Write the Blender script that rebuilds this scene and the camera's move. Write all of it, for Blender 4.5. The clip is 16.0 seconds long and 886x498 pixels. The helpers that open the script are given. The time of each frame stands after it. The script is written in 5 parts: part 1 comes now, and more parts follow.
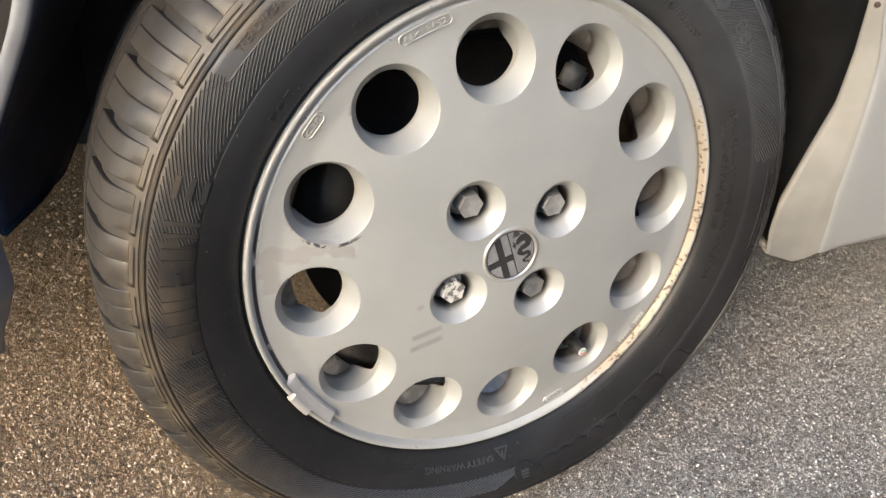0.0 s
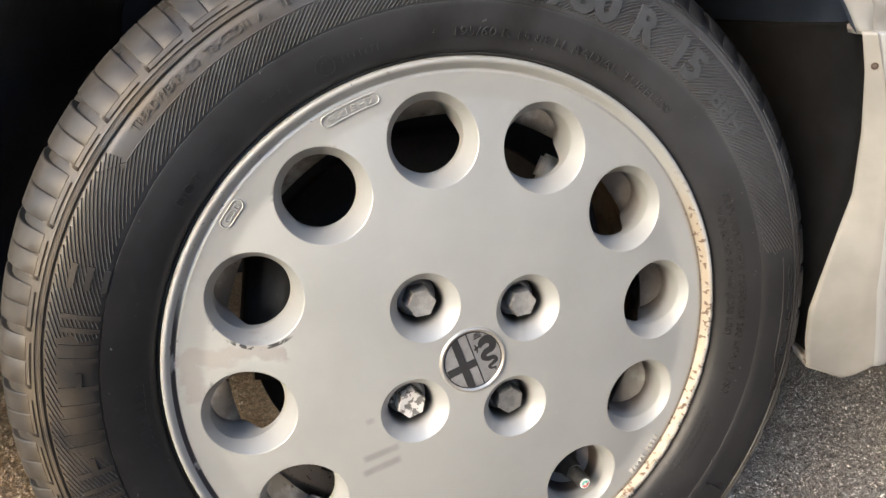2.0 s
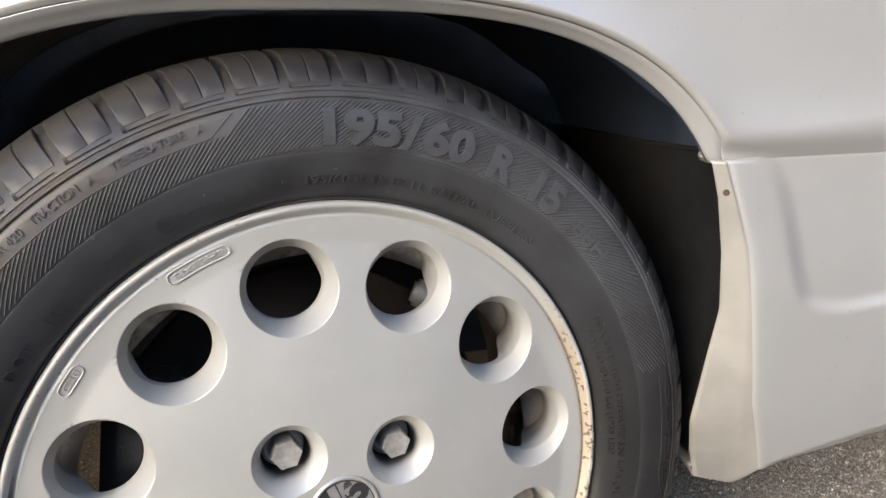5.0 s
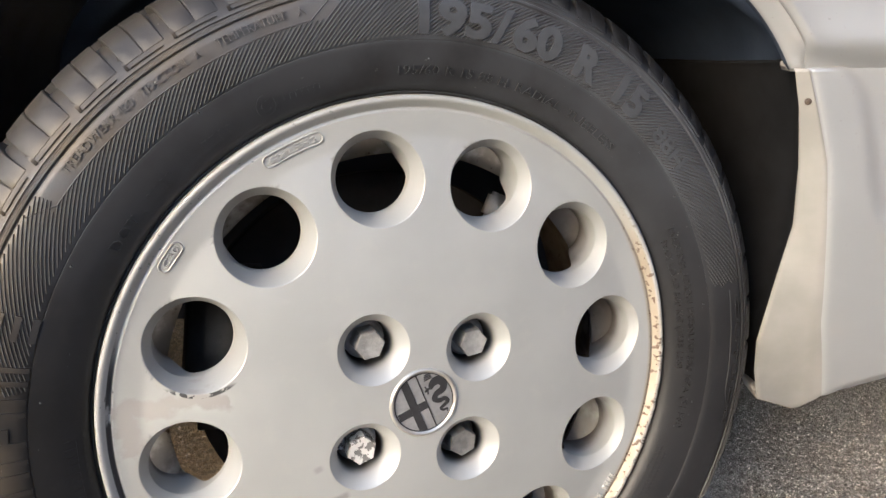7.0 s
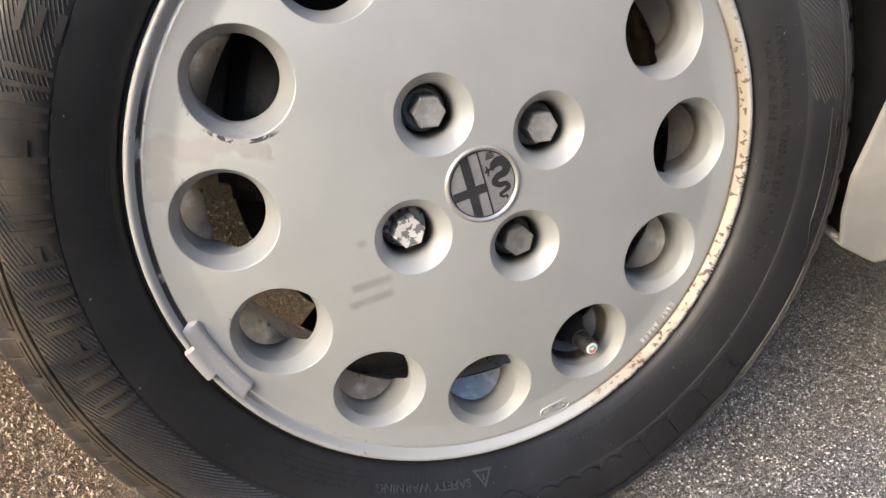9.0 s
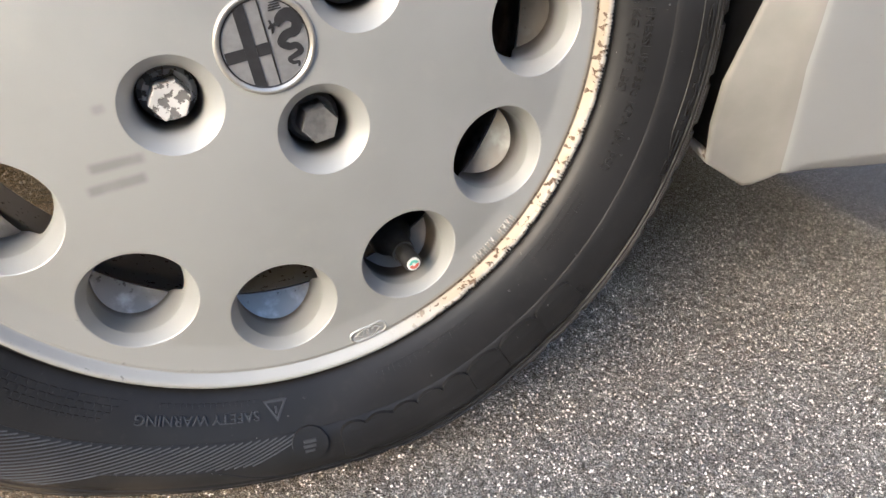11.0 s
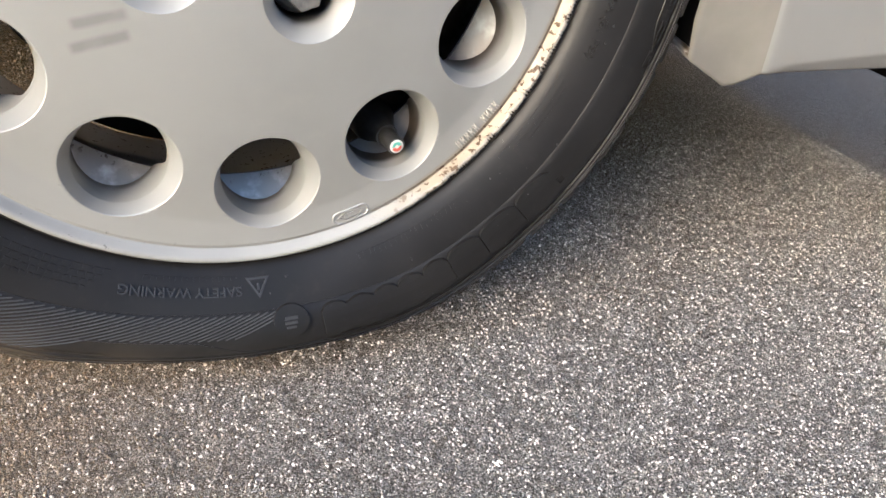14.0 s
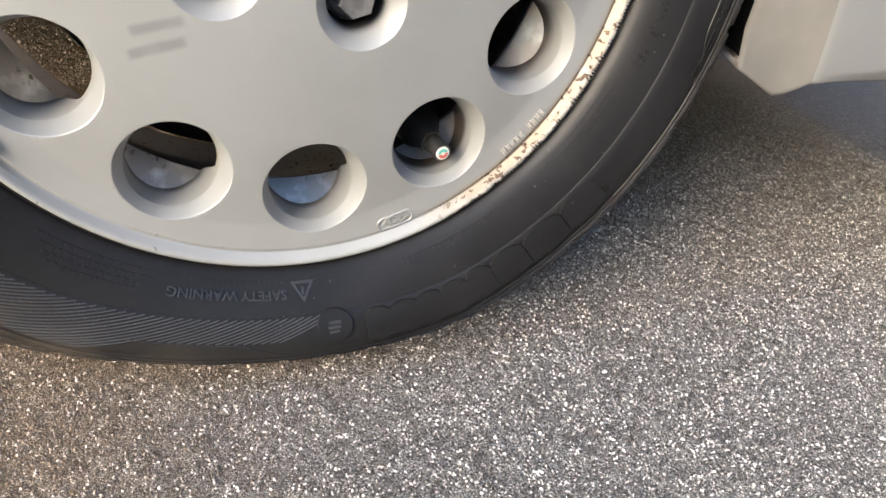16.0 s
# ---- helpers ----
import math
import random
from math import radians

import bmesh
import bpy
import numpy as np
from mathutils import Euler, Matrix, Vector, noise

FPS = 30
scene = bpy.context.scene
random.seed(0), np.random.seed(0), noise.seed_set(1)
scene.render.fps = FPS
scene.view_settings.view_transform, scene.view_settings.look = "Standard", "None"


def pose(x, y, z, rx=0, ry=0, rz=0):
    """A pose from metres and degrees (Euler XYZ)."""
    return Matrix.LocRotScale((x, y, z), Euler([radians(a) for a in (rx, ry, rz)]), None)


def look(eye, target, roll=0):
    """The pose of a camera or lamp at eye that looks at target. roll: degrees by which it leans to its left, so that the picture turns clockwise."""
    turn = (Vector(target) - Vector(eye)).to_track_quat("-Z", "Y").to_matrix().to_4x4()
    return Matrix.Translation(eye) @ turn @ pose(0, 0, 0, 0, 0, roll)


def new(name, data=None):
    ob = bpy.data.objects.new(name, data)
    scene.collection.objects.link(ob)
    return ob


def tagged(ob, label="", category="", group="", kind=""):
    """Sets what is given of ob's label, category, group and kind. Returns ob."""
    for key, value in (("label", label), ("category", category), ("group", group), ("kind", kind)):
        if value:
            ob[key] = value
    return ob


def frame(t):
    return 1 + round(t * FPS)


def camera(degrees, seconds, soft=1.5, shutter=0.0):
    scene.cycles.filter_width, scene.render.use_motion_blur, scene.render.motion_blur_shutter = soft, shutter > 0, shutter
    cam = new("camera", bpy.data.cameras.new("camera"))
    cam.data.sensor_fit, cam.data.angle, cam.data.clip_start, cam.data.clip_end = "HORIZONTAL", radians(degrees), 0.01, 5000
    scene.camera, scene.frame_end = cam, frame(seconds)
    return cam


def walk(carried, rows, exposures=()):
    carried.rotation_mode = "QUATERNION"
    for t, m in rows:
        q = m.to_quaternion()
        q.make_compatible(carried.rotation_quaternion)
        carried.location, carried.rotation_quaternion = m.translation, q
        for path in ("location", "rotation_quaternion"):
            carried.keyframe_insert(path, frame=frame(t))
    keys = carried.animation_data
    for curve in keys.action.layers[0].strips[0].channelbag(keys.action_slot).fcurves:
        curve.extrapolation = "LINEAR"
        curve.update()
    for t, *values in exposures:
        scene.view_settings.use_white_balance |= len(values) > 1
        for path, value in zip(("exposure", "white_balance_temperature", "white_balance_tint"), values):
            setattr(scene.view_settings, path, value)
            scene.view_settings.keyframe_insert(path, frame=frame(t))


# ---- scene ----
cam = camera(60.7, 16.0)
PATH = [
    (0, (-0.273, -0.439, 0.581), (0.481, 1.115, -0.427), 5.0),
    (0.5, (-0.214, -0.379, 0.474), (0.437, 1.326, -0.344), 4.1),
    (1, (-0.209, -0.403, 0.465), (0.309, 1.397, -0.237), 1.9),
    (1.5, (-0.187, -0.435, 0.49), (0.329, 1.384, -0.162), 0.3),
    (2, (-0.157, -0.449, 0.517), (0.393, 1.371, -0.104), -0.2),
    (2.5, (-0.15, -0.45, 0.519), (0.44, 1.365, -0.078), -0.6),
    (3, (-0.126, -0.435, 0.544), (0.517, 1.373, -0.02), -0.8),
    (3.5, (-0.119, -0.433, 0.567), (0.574, 1.361, 0.018), -1.0),
    (4, (-0.103, -0.433, 0.57), (0.628, 1.352, 0.039), -0.9),
    (4.2, (-0.097, -0.438, 0.571), (0.633, 1.35, 0.051), -1.0),
    (6.3, (-0.116, -0.434, 0.568), (0.606, 1.371, 0.095), -1.0),
    (6.5, (-0.114, -0.432, 0.568), (0.597, 1.373, 0.08), -0.6),
    (7, (-0.15, -0.444, 0.514), (0.522, 1.367, -0.005), -0.4),
    (7.5, (-0.238, -0.41, 0.473), (0.333, 1.431, -0.062), -0.8),
    (7.9, (-0.286, -0.395, 0.458), (0.191, 1.462, -0.109), -0.6),
    (8, (-0.283, -0.399, 0.462), (0.166, 1.459, -0.128), -0.7),
    (8.5, (-0.21, -0.42, 0.436), (0.256, 1.425, -0.179), 0.7),
    (9, (-0.16, -0.417, 0.406), (0.425, 1.358, -0.306), 4.0),
    (9.5, (-0.124, -0.413, 0.386), (0.539, 1.314, -0.374), 6.0),
    (10, (-0.094, -0.401, 0.367), (0.632, 1.282, -0.433), 7.6),
    (10.2, (-0.082, -0.386, 0.364), (0.673, 1.285, -0.434), 8.2),
    (12.3, (-0.064, -0.36, 0.339), (0.76, 1.188, -0.622), 12.1),
    (12.5, (-0.069, -0.366, 0.33), (0.767, 1.184, -0.619), 12.1),
    (13, (-0.074, -0.376, 0.329), (0.763, 1.166, -0.631), 12.3),
    (13.5, (-0.069, -0.389, 0.327), (0.773, 1.146, -0.64), 12.5),
    (14, (-0.073, -0.389, 0.328), (0.771, 1.144, -0.641), 12.6),
    (14.5, (-0.073, -0.383, 0.336), (0.768, 1.151, -0.632), 12.6),
    (15, (-0.079, -0.38, 0.338), (0.759, 1.156, -0.631), 12.8),
    (15.5, (-0.08, -0.384, 0.335), (0.747, 1.154, -0.64), 12.8),
    (16, (-0.083, -0.382, 0.33), (0.698, 1.174, -0.654), 12.6),
]
EXPOSURES = [(0.0, 0.70, 4850, 3), (2.0, 0.77, 4800, 4), (4.0, 0.80, 4680, 5), (6.5, 0.77, 4680, 5), (7.5, 0.80, 4820, 5), (8.0, 0.64, 4820, 5), (9.0, 0.64, 4770, 5), (12.5, 0.71, 4740, 4), (16.0, 0.71, 4740, 4)]
walk(cam, [(t, look(eye, target, roll)) for t, eye, target, roll in PATH], EXPOSURES)

# ---- light ----
SUN_DIR = Vector((-0.80, -0.50, 0.36)).normalized()
world = bpy.data.worlds.new("sky")
scene.world = world
world.use_nodes = True
wn = world.node_tree.nodes
wn.clear()
w_out = wn.new("ShaderNodeOutputWorld")
w_bg = wn.new("ShaderNodeBackground")
w_sky = wn.new("ShaderNodeTexSky")
w_sky.sky_type = "NISHITA"
w_sky.sun_disc = False
w_sky.sun_elevation = math.asin(SUN_DIR.z)
w_sky.sun_rotation = math.atan2(SUN_DIR.x, SUN_DIR.y)
w_sky.air_density, w_sky.dust_density, w_sky.ozone_density = 1.0, 4.0, 0.6
w_bg.inputs["Strength"].default_value = 0.20
w_haze = wn.new("ShaderNodeHueSaturation")
w_haze.inputs["Saturation"].default_value = 1.0
w_haze.inputs["Value"].default_value = 1.5
world.node_tree.links.new(w_sky.outputs[0], w_haze.inputs["Color"])
world.node_tree.links.new(w_haze.outputs[0], w_bg.inputs[0])
world.node_tree.links.new(w_bg.outputs[0], w_out.inputs[0])
sun_data = bpy.data.lights.new("sun", "SUN")
sun_data.energy, sun_data.angle, sun_data.color = 2.65, radians(26), (1.0, 0.475, 0.115)
sun_ob = new("sun", sun_data)
sun_ob.matrix_world = look(SUN_DIR * 20, (0, 0, 0))


# ---- materials ----
class Nodes:
    """Short ways to write a node material."""

    def __init__(self, name):
        self.mat = bpy.data.materials.new(name)
        self.mat.use_nodes = True
        self.tree = self.mat.node_tree
        self.bsdf = self.tree.nodes["Principled BSDF"]
        self.pos = self.add("ShaderNodeTexCoord").outputs["Object"]

    def add(self, kind, **values):
        node = self.tree.nodes.new(kind)
        for key, value in values.items():
            node.inputs[key].default_value = value
        return node

    def link(self, a, b):
        self.tree.links.new(a, b)

    def noise(self, scale, detail=4.0, rough=0.55, pos=None):
        n = self.add("ShaderNodeTexNoise", Scale=scale, Detail=detail, Roughness=rough)
        self.link(pos or self.pos, n.inputs["Vector"])
        return n.outputs["Fac"]

    def ramp(self, fac, lo, hi, c0=(0, 0, 0), c1=(1, 1, 1)):
        n = self.add("ShaderNodeMapRange")
        n.interpolation_type = "SMOOTHSTEP"
        for k, v in (("From Min", lo), ("From Max", hi)):
            n.inputs[k].default_value = v
        self.link(fac, n.inputs["Value"])
        if c0 == (0, 0, 0) and c1 == (1, 1, 1):
            return n.outputs["Result"]
        return self.mix(n.outputs["Result"], c0, c1)

    def mix(self, fac, a, b, mode="MIX"):
        n = self.tree.nodes.new("ShaderNodeMix")
        n.data_type, n.blend_type = "RGBA", mode
        for sock, v in ((n.inputs[0], fac), (n.inputs[6], a), (n.inputs[7], b)):
            if isinstance(v, (int, float)):
                sock.default_value = v
            elif isinstance(v, tuple):
                sock.default_value = (*v, 1.0)
            else:
                self.link(v, sock)
        return n.outputs[2]

    def math(self, op, a, b=0.0, c=None):
        n = self.tree.nodes.new("ShaderNodeMath")
        n.operation = op
        for sock, v in zip(n.inputs, (a, b, c)):
            if v is None:
                continue
            if isinstance(v, (int, float)):
                sock.default_value = v
            else:
                self.link(v, sock)
        return n.outputs[0]

    def xyz(self):
        n = self.add("ShaderNodeSeparateXYZ")
        self.link(self.pos, n.inputs[0])
        return n.outputs

    def bump(self, height, distance, strength=1.0, chain=None):
        n = self.add("ShaderNodeBump", Strength=strength, Distance=distance)
        self.link(height, n.inputs["Height"])
        if chain:
            self.link(chain, n.inputs["Normal"])
        return n.outputs["Normal"]

    def set(self, **values):
        for key, v in values.items():
            sock = self.bsdf.inputs[key.replace("_", " ")]
            if isinstance(v, (int, float)):
                sock.default_value = v
            elif isinstance(v, tuple):
                sock.default_value = (*v, 1.0)
            else:
                self.link(v, sock)
        return self.mat


def stroke_mask(n, x, z, x0, z0, x1, z1, half, soft):
    """1 on a short stroke of the wheel's face from (x0, z0) to (x1, z1)."""
    length = math.hypot(x1 - x0, z1 - z0)
    ux, uz = (x1 - x0) / length, (z1 - z0) / length
    along = n.math("ADD", n.math("MULTIPLY", n.math("SUBTRACT", x, x0), ux), n.math("MULTIPLY", n.math("SUBTRACT", z, z0), uz))
    over = n.math("ADD", n.math("MULTIPLY", n.math("SUBTRACT", x, x0), -uz), n.math("MULTIPLY", n.math("SUBTRACT", z, z0), ux))
    a = n.math("ABSOLUTE", n.math("SUBTRACT", along, length / 2))
    b = n.math("ABSOLUTE", over)
    return n.math("MULTIPLY", n.ramp(a, length / 2 + soft, length / 2 - soft), n.ramp(b, half + soft, half * 0.4))


def alloy_material():
    n = Nodes("silver_wheel_paint")
    x, y, z = n.xyz()
    fine = n.noise(900, 3)
    mid = n.noise(60, 5)
    big = n.noise(9, 4)
    r = n.math("SQRT", n.math("ADD", n.math("MULTIPLY", x, x), n.math("MULTIPLY", z, z)))
    ang = n.math("ARCTAN2", z, x)
    col = n.mix(n.ramp(big, 0.3, 0.7), (0.296, 0.299, 0.292), (0.338, 0.342, 0.333))
    col = n.mix(n.math("MULTIPLY", n.ramp(mid, 0.55, 0.75), 0.12), col, (0.42, 0.40, 0.36))
    # worn lacquer between two holes on one side
    wob = n.math("ADD", n.math("MULTIPLY", n.math("SUBTRACT", n.noise(95, 5), 0.5), 0.020), n.math("MULTIPLY", n.math("SUBTRACT", n.noise(22, 2), 0.5), 0.02))
    worn = n.math("MAXIMUM", stroke_mask(n, n.math("ADD", x, wob), n.math("ADD", z, wob), -0.193, 0.020, -0.124, 0.0215, 0.0075, 0.0012),
                  stroke_mask(n, n.math("ADD", x, wob), n.math("ADD", z, wob), -0.194, 0.024, -0.184, -0.008, 0.0085, 0.0012))
    col = n.mix(worn, col, (0.27, 0.262, 0.25))
    # rubber scuffs
    jit = n.math("MULTIPLY", n.math("SUBTRACT", n.noise(90, 3), 0.5), 0.0016)
    zz = n.math("ADD", z, jit)
    scuff = n.math("MAXIMUM", stroke_mask(n, x, zz, -0.0790, -0.0668, -0.0545, -0.0588, 0.0021, 0.0020),
                   stroke_mask(n, x, zz, -0.0795, -0.0788, -0.0536, -0.0690, 0.0023, 0.0020))
    scuff = n.math("MAXIMUM", scuff, n.math("MULTIPLY", stroke_mask(n, x, zz, -0.0765, -0.0375, -0.0715, -0.0355, 0.0016, 0.0018), 0.7))
    scuff = n.math("MULTIPLY", scuff, n.ramp(n.noise(55, 3), 0.0, 0.55))
    col = n.mix(n.math("MULTIPLY", scuff, 0.65), col, (0.10, 0.10, 0.10))
    # kerbed edge, bare metal on the lip and rust pits in the gutter
    front = n.math("MULTIPLY", n.ramp(ang, -1.15, -0.85), n.ramp(ang, 0.75, 0.35))
    bare = n.math("MULTIPLY", n.ramp(r, 0.2016, 0.2024), n.math("MULTIPLY", n.ramp(ang, -1.12, -0.80), n.ramp(ang, 0.30, 0.10)))
    col = n.mix(n.math("MULTIPLY", bare, n.ramp(n.noise(380, 4), 0.30, 0.55)), col, (0.38, 0.355, 0.31))
    gut = n.math("MULTIPLY", n.ramp(r, 0.1925, 0.1968), n.ramp(r, 0.2026, 0.2012))
    col = n.mix(n.math("MULTIPLY", n.math("MULTIPLY", gut, front), n.math("MULTIPLY", n.ramp(n.noise(45, 4), 0.10, 0.5), 0.75)), col, (0.27, 0.215, 0.14))
    rust = n.math("MULTIPLY", n.math("MULTIPLY", n.ramp(r, 0.1945, 0.1965), n.ramp(r, 0.2045, 0.2030)), n.math("MULTIPLY", front, n.ramp(n.noise(240, 6), 0.57, 0.62)))
    col = n.mix(n.math("MULTIPLY", rust, 0.9), col, (0.095, 0.060, 0.035))
    # dark gutter line on one side: chips, and gutter shade put into the colour
    line = n.math("MULTIPLY", n.math("MULTIPLY", n.ramp(r, 0.1964, 0.1968), n.ramp(r, 0.2000, 0.1994)), n.ramp(n.math("ADD", x, n.math("MULTIPLY", z, 0.25)), -0.165, -0.185))
    col = n.mix(n.math("MULTIPLY", line, n.ramp(n.noise(70, 4), 0.25, 0.38)), col, (0.03, 0.03, 0.032))
    # chips on the left of the rim
    chip = n.math("MULTIPLY", n.ramp(r, 0.1925, 0.1965), n.math("MULTIPLY", n.ramp(n.noise(230, 4), 0.67, 0.70), n.ramp(x, 0.0, -0.1)))
    col = n.mix(chip, col, (0.10, 0.10, 0.10))
    # flaked lacquer under one hole
    fx, fz = n.math("ADD", x, 0.1425), n.math("SUBTRACT", z, 0.0570)
    fd = n.math("SQRT", n.math("ADD", n.math("MULTIPLY", fx, fx), n.math("MULTIPLY", fz, fz)))
    flake = n.math("MULTIPLY", n.math("MULTIPLY", n.ramp(fd, 0.0306, 0.0312), n.ramp(fd, 0.0338, 0.0330)), n.math("MULTIPLY", n.ramp(fz, -0.024, -0.029), n.ramp(n.noise(210, 3), 0.50, 0.54)))
    col = n.mix(flake, col, (0.035, 0.035, 0.036))
    # brake dust and rust deep inside; unlit barrel's shade put into the dark tones
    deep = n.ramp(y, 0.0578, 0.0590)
    dust_haze = n.mix(n.ramp(n.noise(55, 5), 0.42, 0.62), (0.075, 0.067, 0.058), (0.026, 0.021, 0.017))
    dust_haze = n.mix(n.math("MULTIPLY", n.ramp(x, 0.03, 0.11), 0.85), dust_haze, n.mix(n.ramp(n.noise(38, 5), 0.40, 0.62), (0.040, 0.033, 0.028), (0.14, 0.125, 0.11)))
    col = n.mix(deep, col, dust_haze)
    # wells on one side: darker and browner, in blotches
    brown_wells = n.math("MULTIPLY", n.ramp(y, 0.034, 0.046), n.math("MULTIPLY", n.ramp(x, 0.09, 0.15), 0.75))
    col = n.mix(brown_wells, col, n.mix(n.ramp(n.noise(38, 5), 0.40, 0.62), (0.045, 0.037, 0.031), (0.15, 0.135, 0.118)))
    # well behind the holes: sky reflection painted paler, darker where a bore meets it
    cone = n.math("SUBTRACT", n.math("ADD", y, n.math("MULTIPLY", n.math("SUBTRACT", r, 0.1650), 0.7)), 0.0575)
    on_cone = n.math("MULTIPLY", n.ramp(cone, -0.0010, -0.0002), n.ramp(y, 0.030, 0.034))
    bore_dark = n.math("MULTIPLY", n.math("MULTIPLY", n.ramp(cone, -0.0085, -0.0010), n.ramp(cone, 0.0060, 0.0004)), n.math("MULTIPLY", n.ramp(y, 0.031, 0.036), n.ramp(r, 0.150, 0.160)))
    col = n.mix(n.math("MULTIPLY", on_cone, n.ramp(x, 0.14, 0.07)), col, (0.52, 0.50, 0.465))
    col = n.mix(n.math("MULTIPLY", bore_dark, n.math("MULTIPLY", n.ramp(n.noise(60, 4), 0.20, 0.55), 0.72)), col, (0.085, 0.072, 0.06))
    # darker round the valve
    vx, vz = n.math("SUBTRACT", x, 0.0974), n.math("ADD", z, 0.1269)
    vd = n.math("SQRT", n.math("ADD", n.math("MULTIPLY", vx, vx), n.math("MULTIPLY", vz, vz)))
    valve_dark = n.math("MULTIPLY", n.math("MULTIPLY", n.ramp(vd, 0.046, 0.032), n.ramp(y, 0.033, 0.040)), n.ramp(n.noise(70, 4), 0.0, 0.4))
    col = n.mix(n.math("MULTIPLY", valve_dark, 0.95), col, (0.05, 0.044, 0.038))
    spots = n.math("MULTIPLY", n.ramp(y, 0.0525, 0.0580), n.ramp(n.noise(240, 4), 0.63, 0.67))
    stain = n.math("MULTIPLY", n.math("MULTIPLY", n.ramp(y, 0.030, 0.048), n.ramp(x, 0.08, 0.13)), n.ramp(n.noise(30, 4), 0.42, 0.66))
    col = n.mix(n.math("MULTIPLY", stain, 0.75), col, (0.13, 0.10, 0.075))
    # bolt pits: dirt, and their shade put into the colour with depth
    pit_dirt_shade = n.math("MULTIPLY", n.ramp(y, 0.0125, 0.0245), n.ramp(r, 0.10, 0.09))
    col = n.mix(n.math("MULTIPLY", pit_dirt_shade, 0.92), col, (0.022, 0.020, 0.018))
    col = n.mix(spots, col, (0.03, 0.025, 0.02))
    inside = n.math("MULTIPLY", n.math("SUBTRACT", on_cone, n.math("MULTIPLY", on_cone, valve_dark)), n.ramp(r, 0.12, 0.13))
    rough = n.math("ADD", n.math("MULTIPLY", n.noise(35, 5), 0.14), n.math("SUBTRACT", 0.37, n.math("MULTIPLY", inside, 0.13)))
    rough = n.math("ADD", rough, n.math("MULTIPLY", n.ramp(r, 0.1978, 0.1990), 0.17))
    rough = n.math("ADD", rough, n.math("MULTIPLY", n.math("MAXIMUM", worn, rust), 0.2))
    nrm = n.bump(fine, 0.00006, 0.5)
    nrm = n.bump(n.math("MULTIPLY", rust, n.noise(700, 4)), 0.0012, 1.0, nrm)
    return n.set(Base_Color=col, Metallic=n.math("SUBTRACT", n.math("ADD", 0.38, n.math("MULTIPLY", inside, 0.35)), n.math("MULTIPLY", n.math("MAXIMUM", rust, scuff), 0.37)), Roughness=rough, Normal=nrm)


def rubber_material():
    n = Nodes("tyre_rubber")
    x, y, z = n.xyz()
    big = n.noise(14, 5)
    mid = n.noise(120, 5)
    col = n.mix(n.ramp(big, 0.3, 0.7), (0.0095, 0.0095, 0.0101), (0.0145, 0.0144, 0.0150))
    r = n.math("SQRT", n.math("ADD", n.math("MULTIPLY", x, x), n.math("MULTIPLY", z, z)))
    # sky light on the upper sidewall, put in as a pale bluish tone
    sky_tone = n.math("MULTIPLY", n.math("MULTIPLY", n.ramp(z, 0.02, 0.17), n.math("MULTIPLY", n.ramp(r, 0.2860, 0.2720), n.math("ADD", 0.45, n.math("MULTIPLY", n.ramp(r, 0.2360, 0.2405), 0.55)))), n.ramp(n.noise(19, 5), 0.20, 0.60))
    col = n.mix(n.math("MULTIPLY", sky_tone, 0.85), col, (0.060, 0.0640, 0.0725))
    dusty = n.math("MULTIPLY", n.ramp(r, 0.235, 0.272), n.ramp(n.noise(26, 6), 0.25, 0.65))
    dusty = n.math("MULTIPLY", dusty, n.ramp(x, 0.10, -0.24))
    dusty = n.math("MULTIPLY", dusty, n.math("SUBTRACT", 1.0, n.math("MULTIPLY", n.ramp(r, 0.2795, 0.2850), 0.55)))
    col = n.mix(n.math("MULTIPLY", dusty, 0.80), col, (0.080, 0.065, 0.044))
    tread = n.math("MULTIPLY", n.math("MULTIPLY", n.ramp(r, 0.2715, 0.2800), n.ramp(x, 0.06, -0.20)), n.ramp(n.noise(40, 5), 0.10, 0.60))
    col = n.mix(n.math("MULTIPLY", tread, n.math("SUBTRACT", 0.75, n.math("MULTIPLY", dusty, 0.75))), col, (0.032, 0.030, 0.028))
    col = n.mix(n.math("MULTIPLY", n.ramp(mid, 0.55, 0.75), 0.25), col, (0.030, 0.029, 0.028))
    speck = n.ramp(n.noise(420, 2), 0.765, 0.785)
    col = n.mix(n.math("MULTIPLY", speck, 0.7), col, (0.30, 0.29, 0.27))
    nrm = n.bump(n.noise(1500, 3), 0.00012, 0.6)
    nrm = n.bump(mid, 0.0002, 0.5, nrm)
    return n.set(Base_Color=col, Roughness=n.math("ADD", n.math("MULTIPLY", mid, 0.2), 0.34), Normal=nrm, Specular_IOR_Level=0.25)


def plain(name, c0, c1, scale, rough, metal=0.0, bump=0.0, bump_scale=600, spec=0.5, coat=0.0):
    n = Nodes(name)
    col = n.mix(n.ramp(n.noise(scale, 5), 0.3, 0.7), c0, c1)
    ro = n.math("ADD", n.math("MULTIPLY", n.noise(scale * 2.3, 4), 0.16), rough - 0.08)
    values = dict(Base_Color=col, Roughness=ro, Metallic=metal, Specular_IOR_Level=spec)
    if coat:
        values.update(Coat_Weight=coat, Coat_Roughness=0.08)
    if bump:
        values["Normal"] = n.bump(n.noise(bump_scale, 4), bump)
    return n.set(**values)


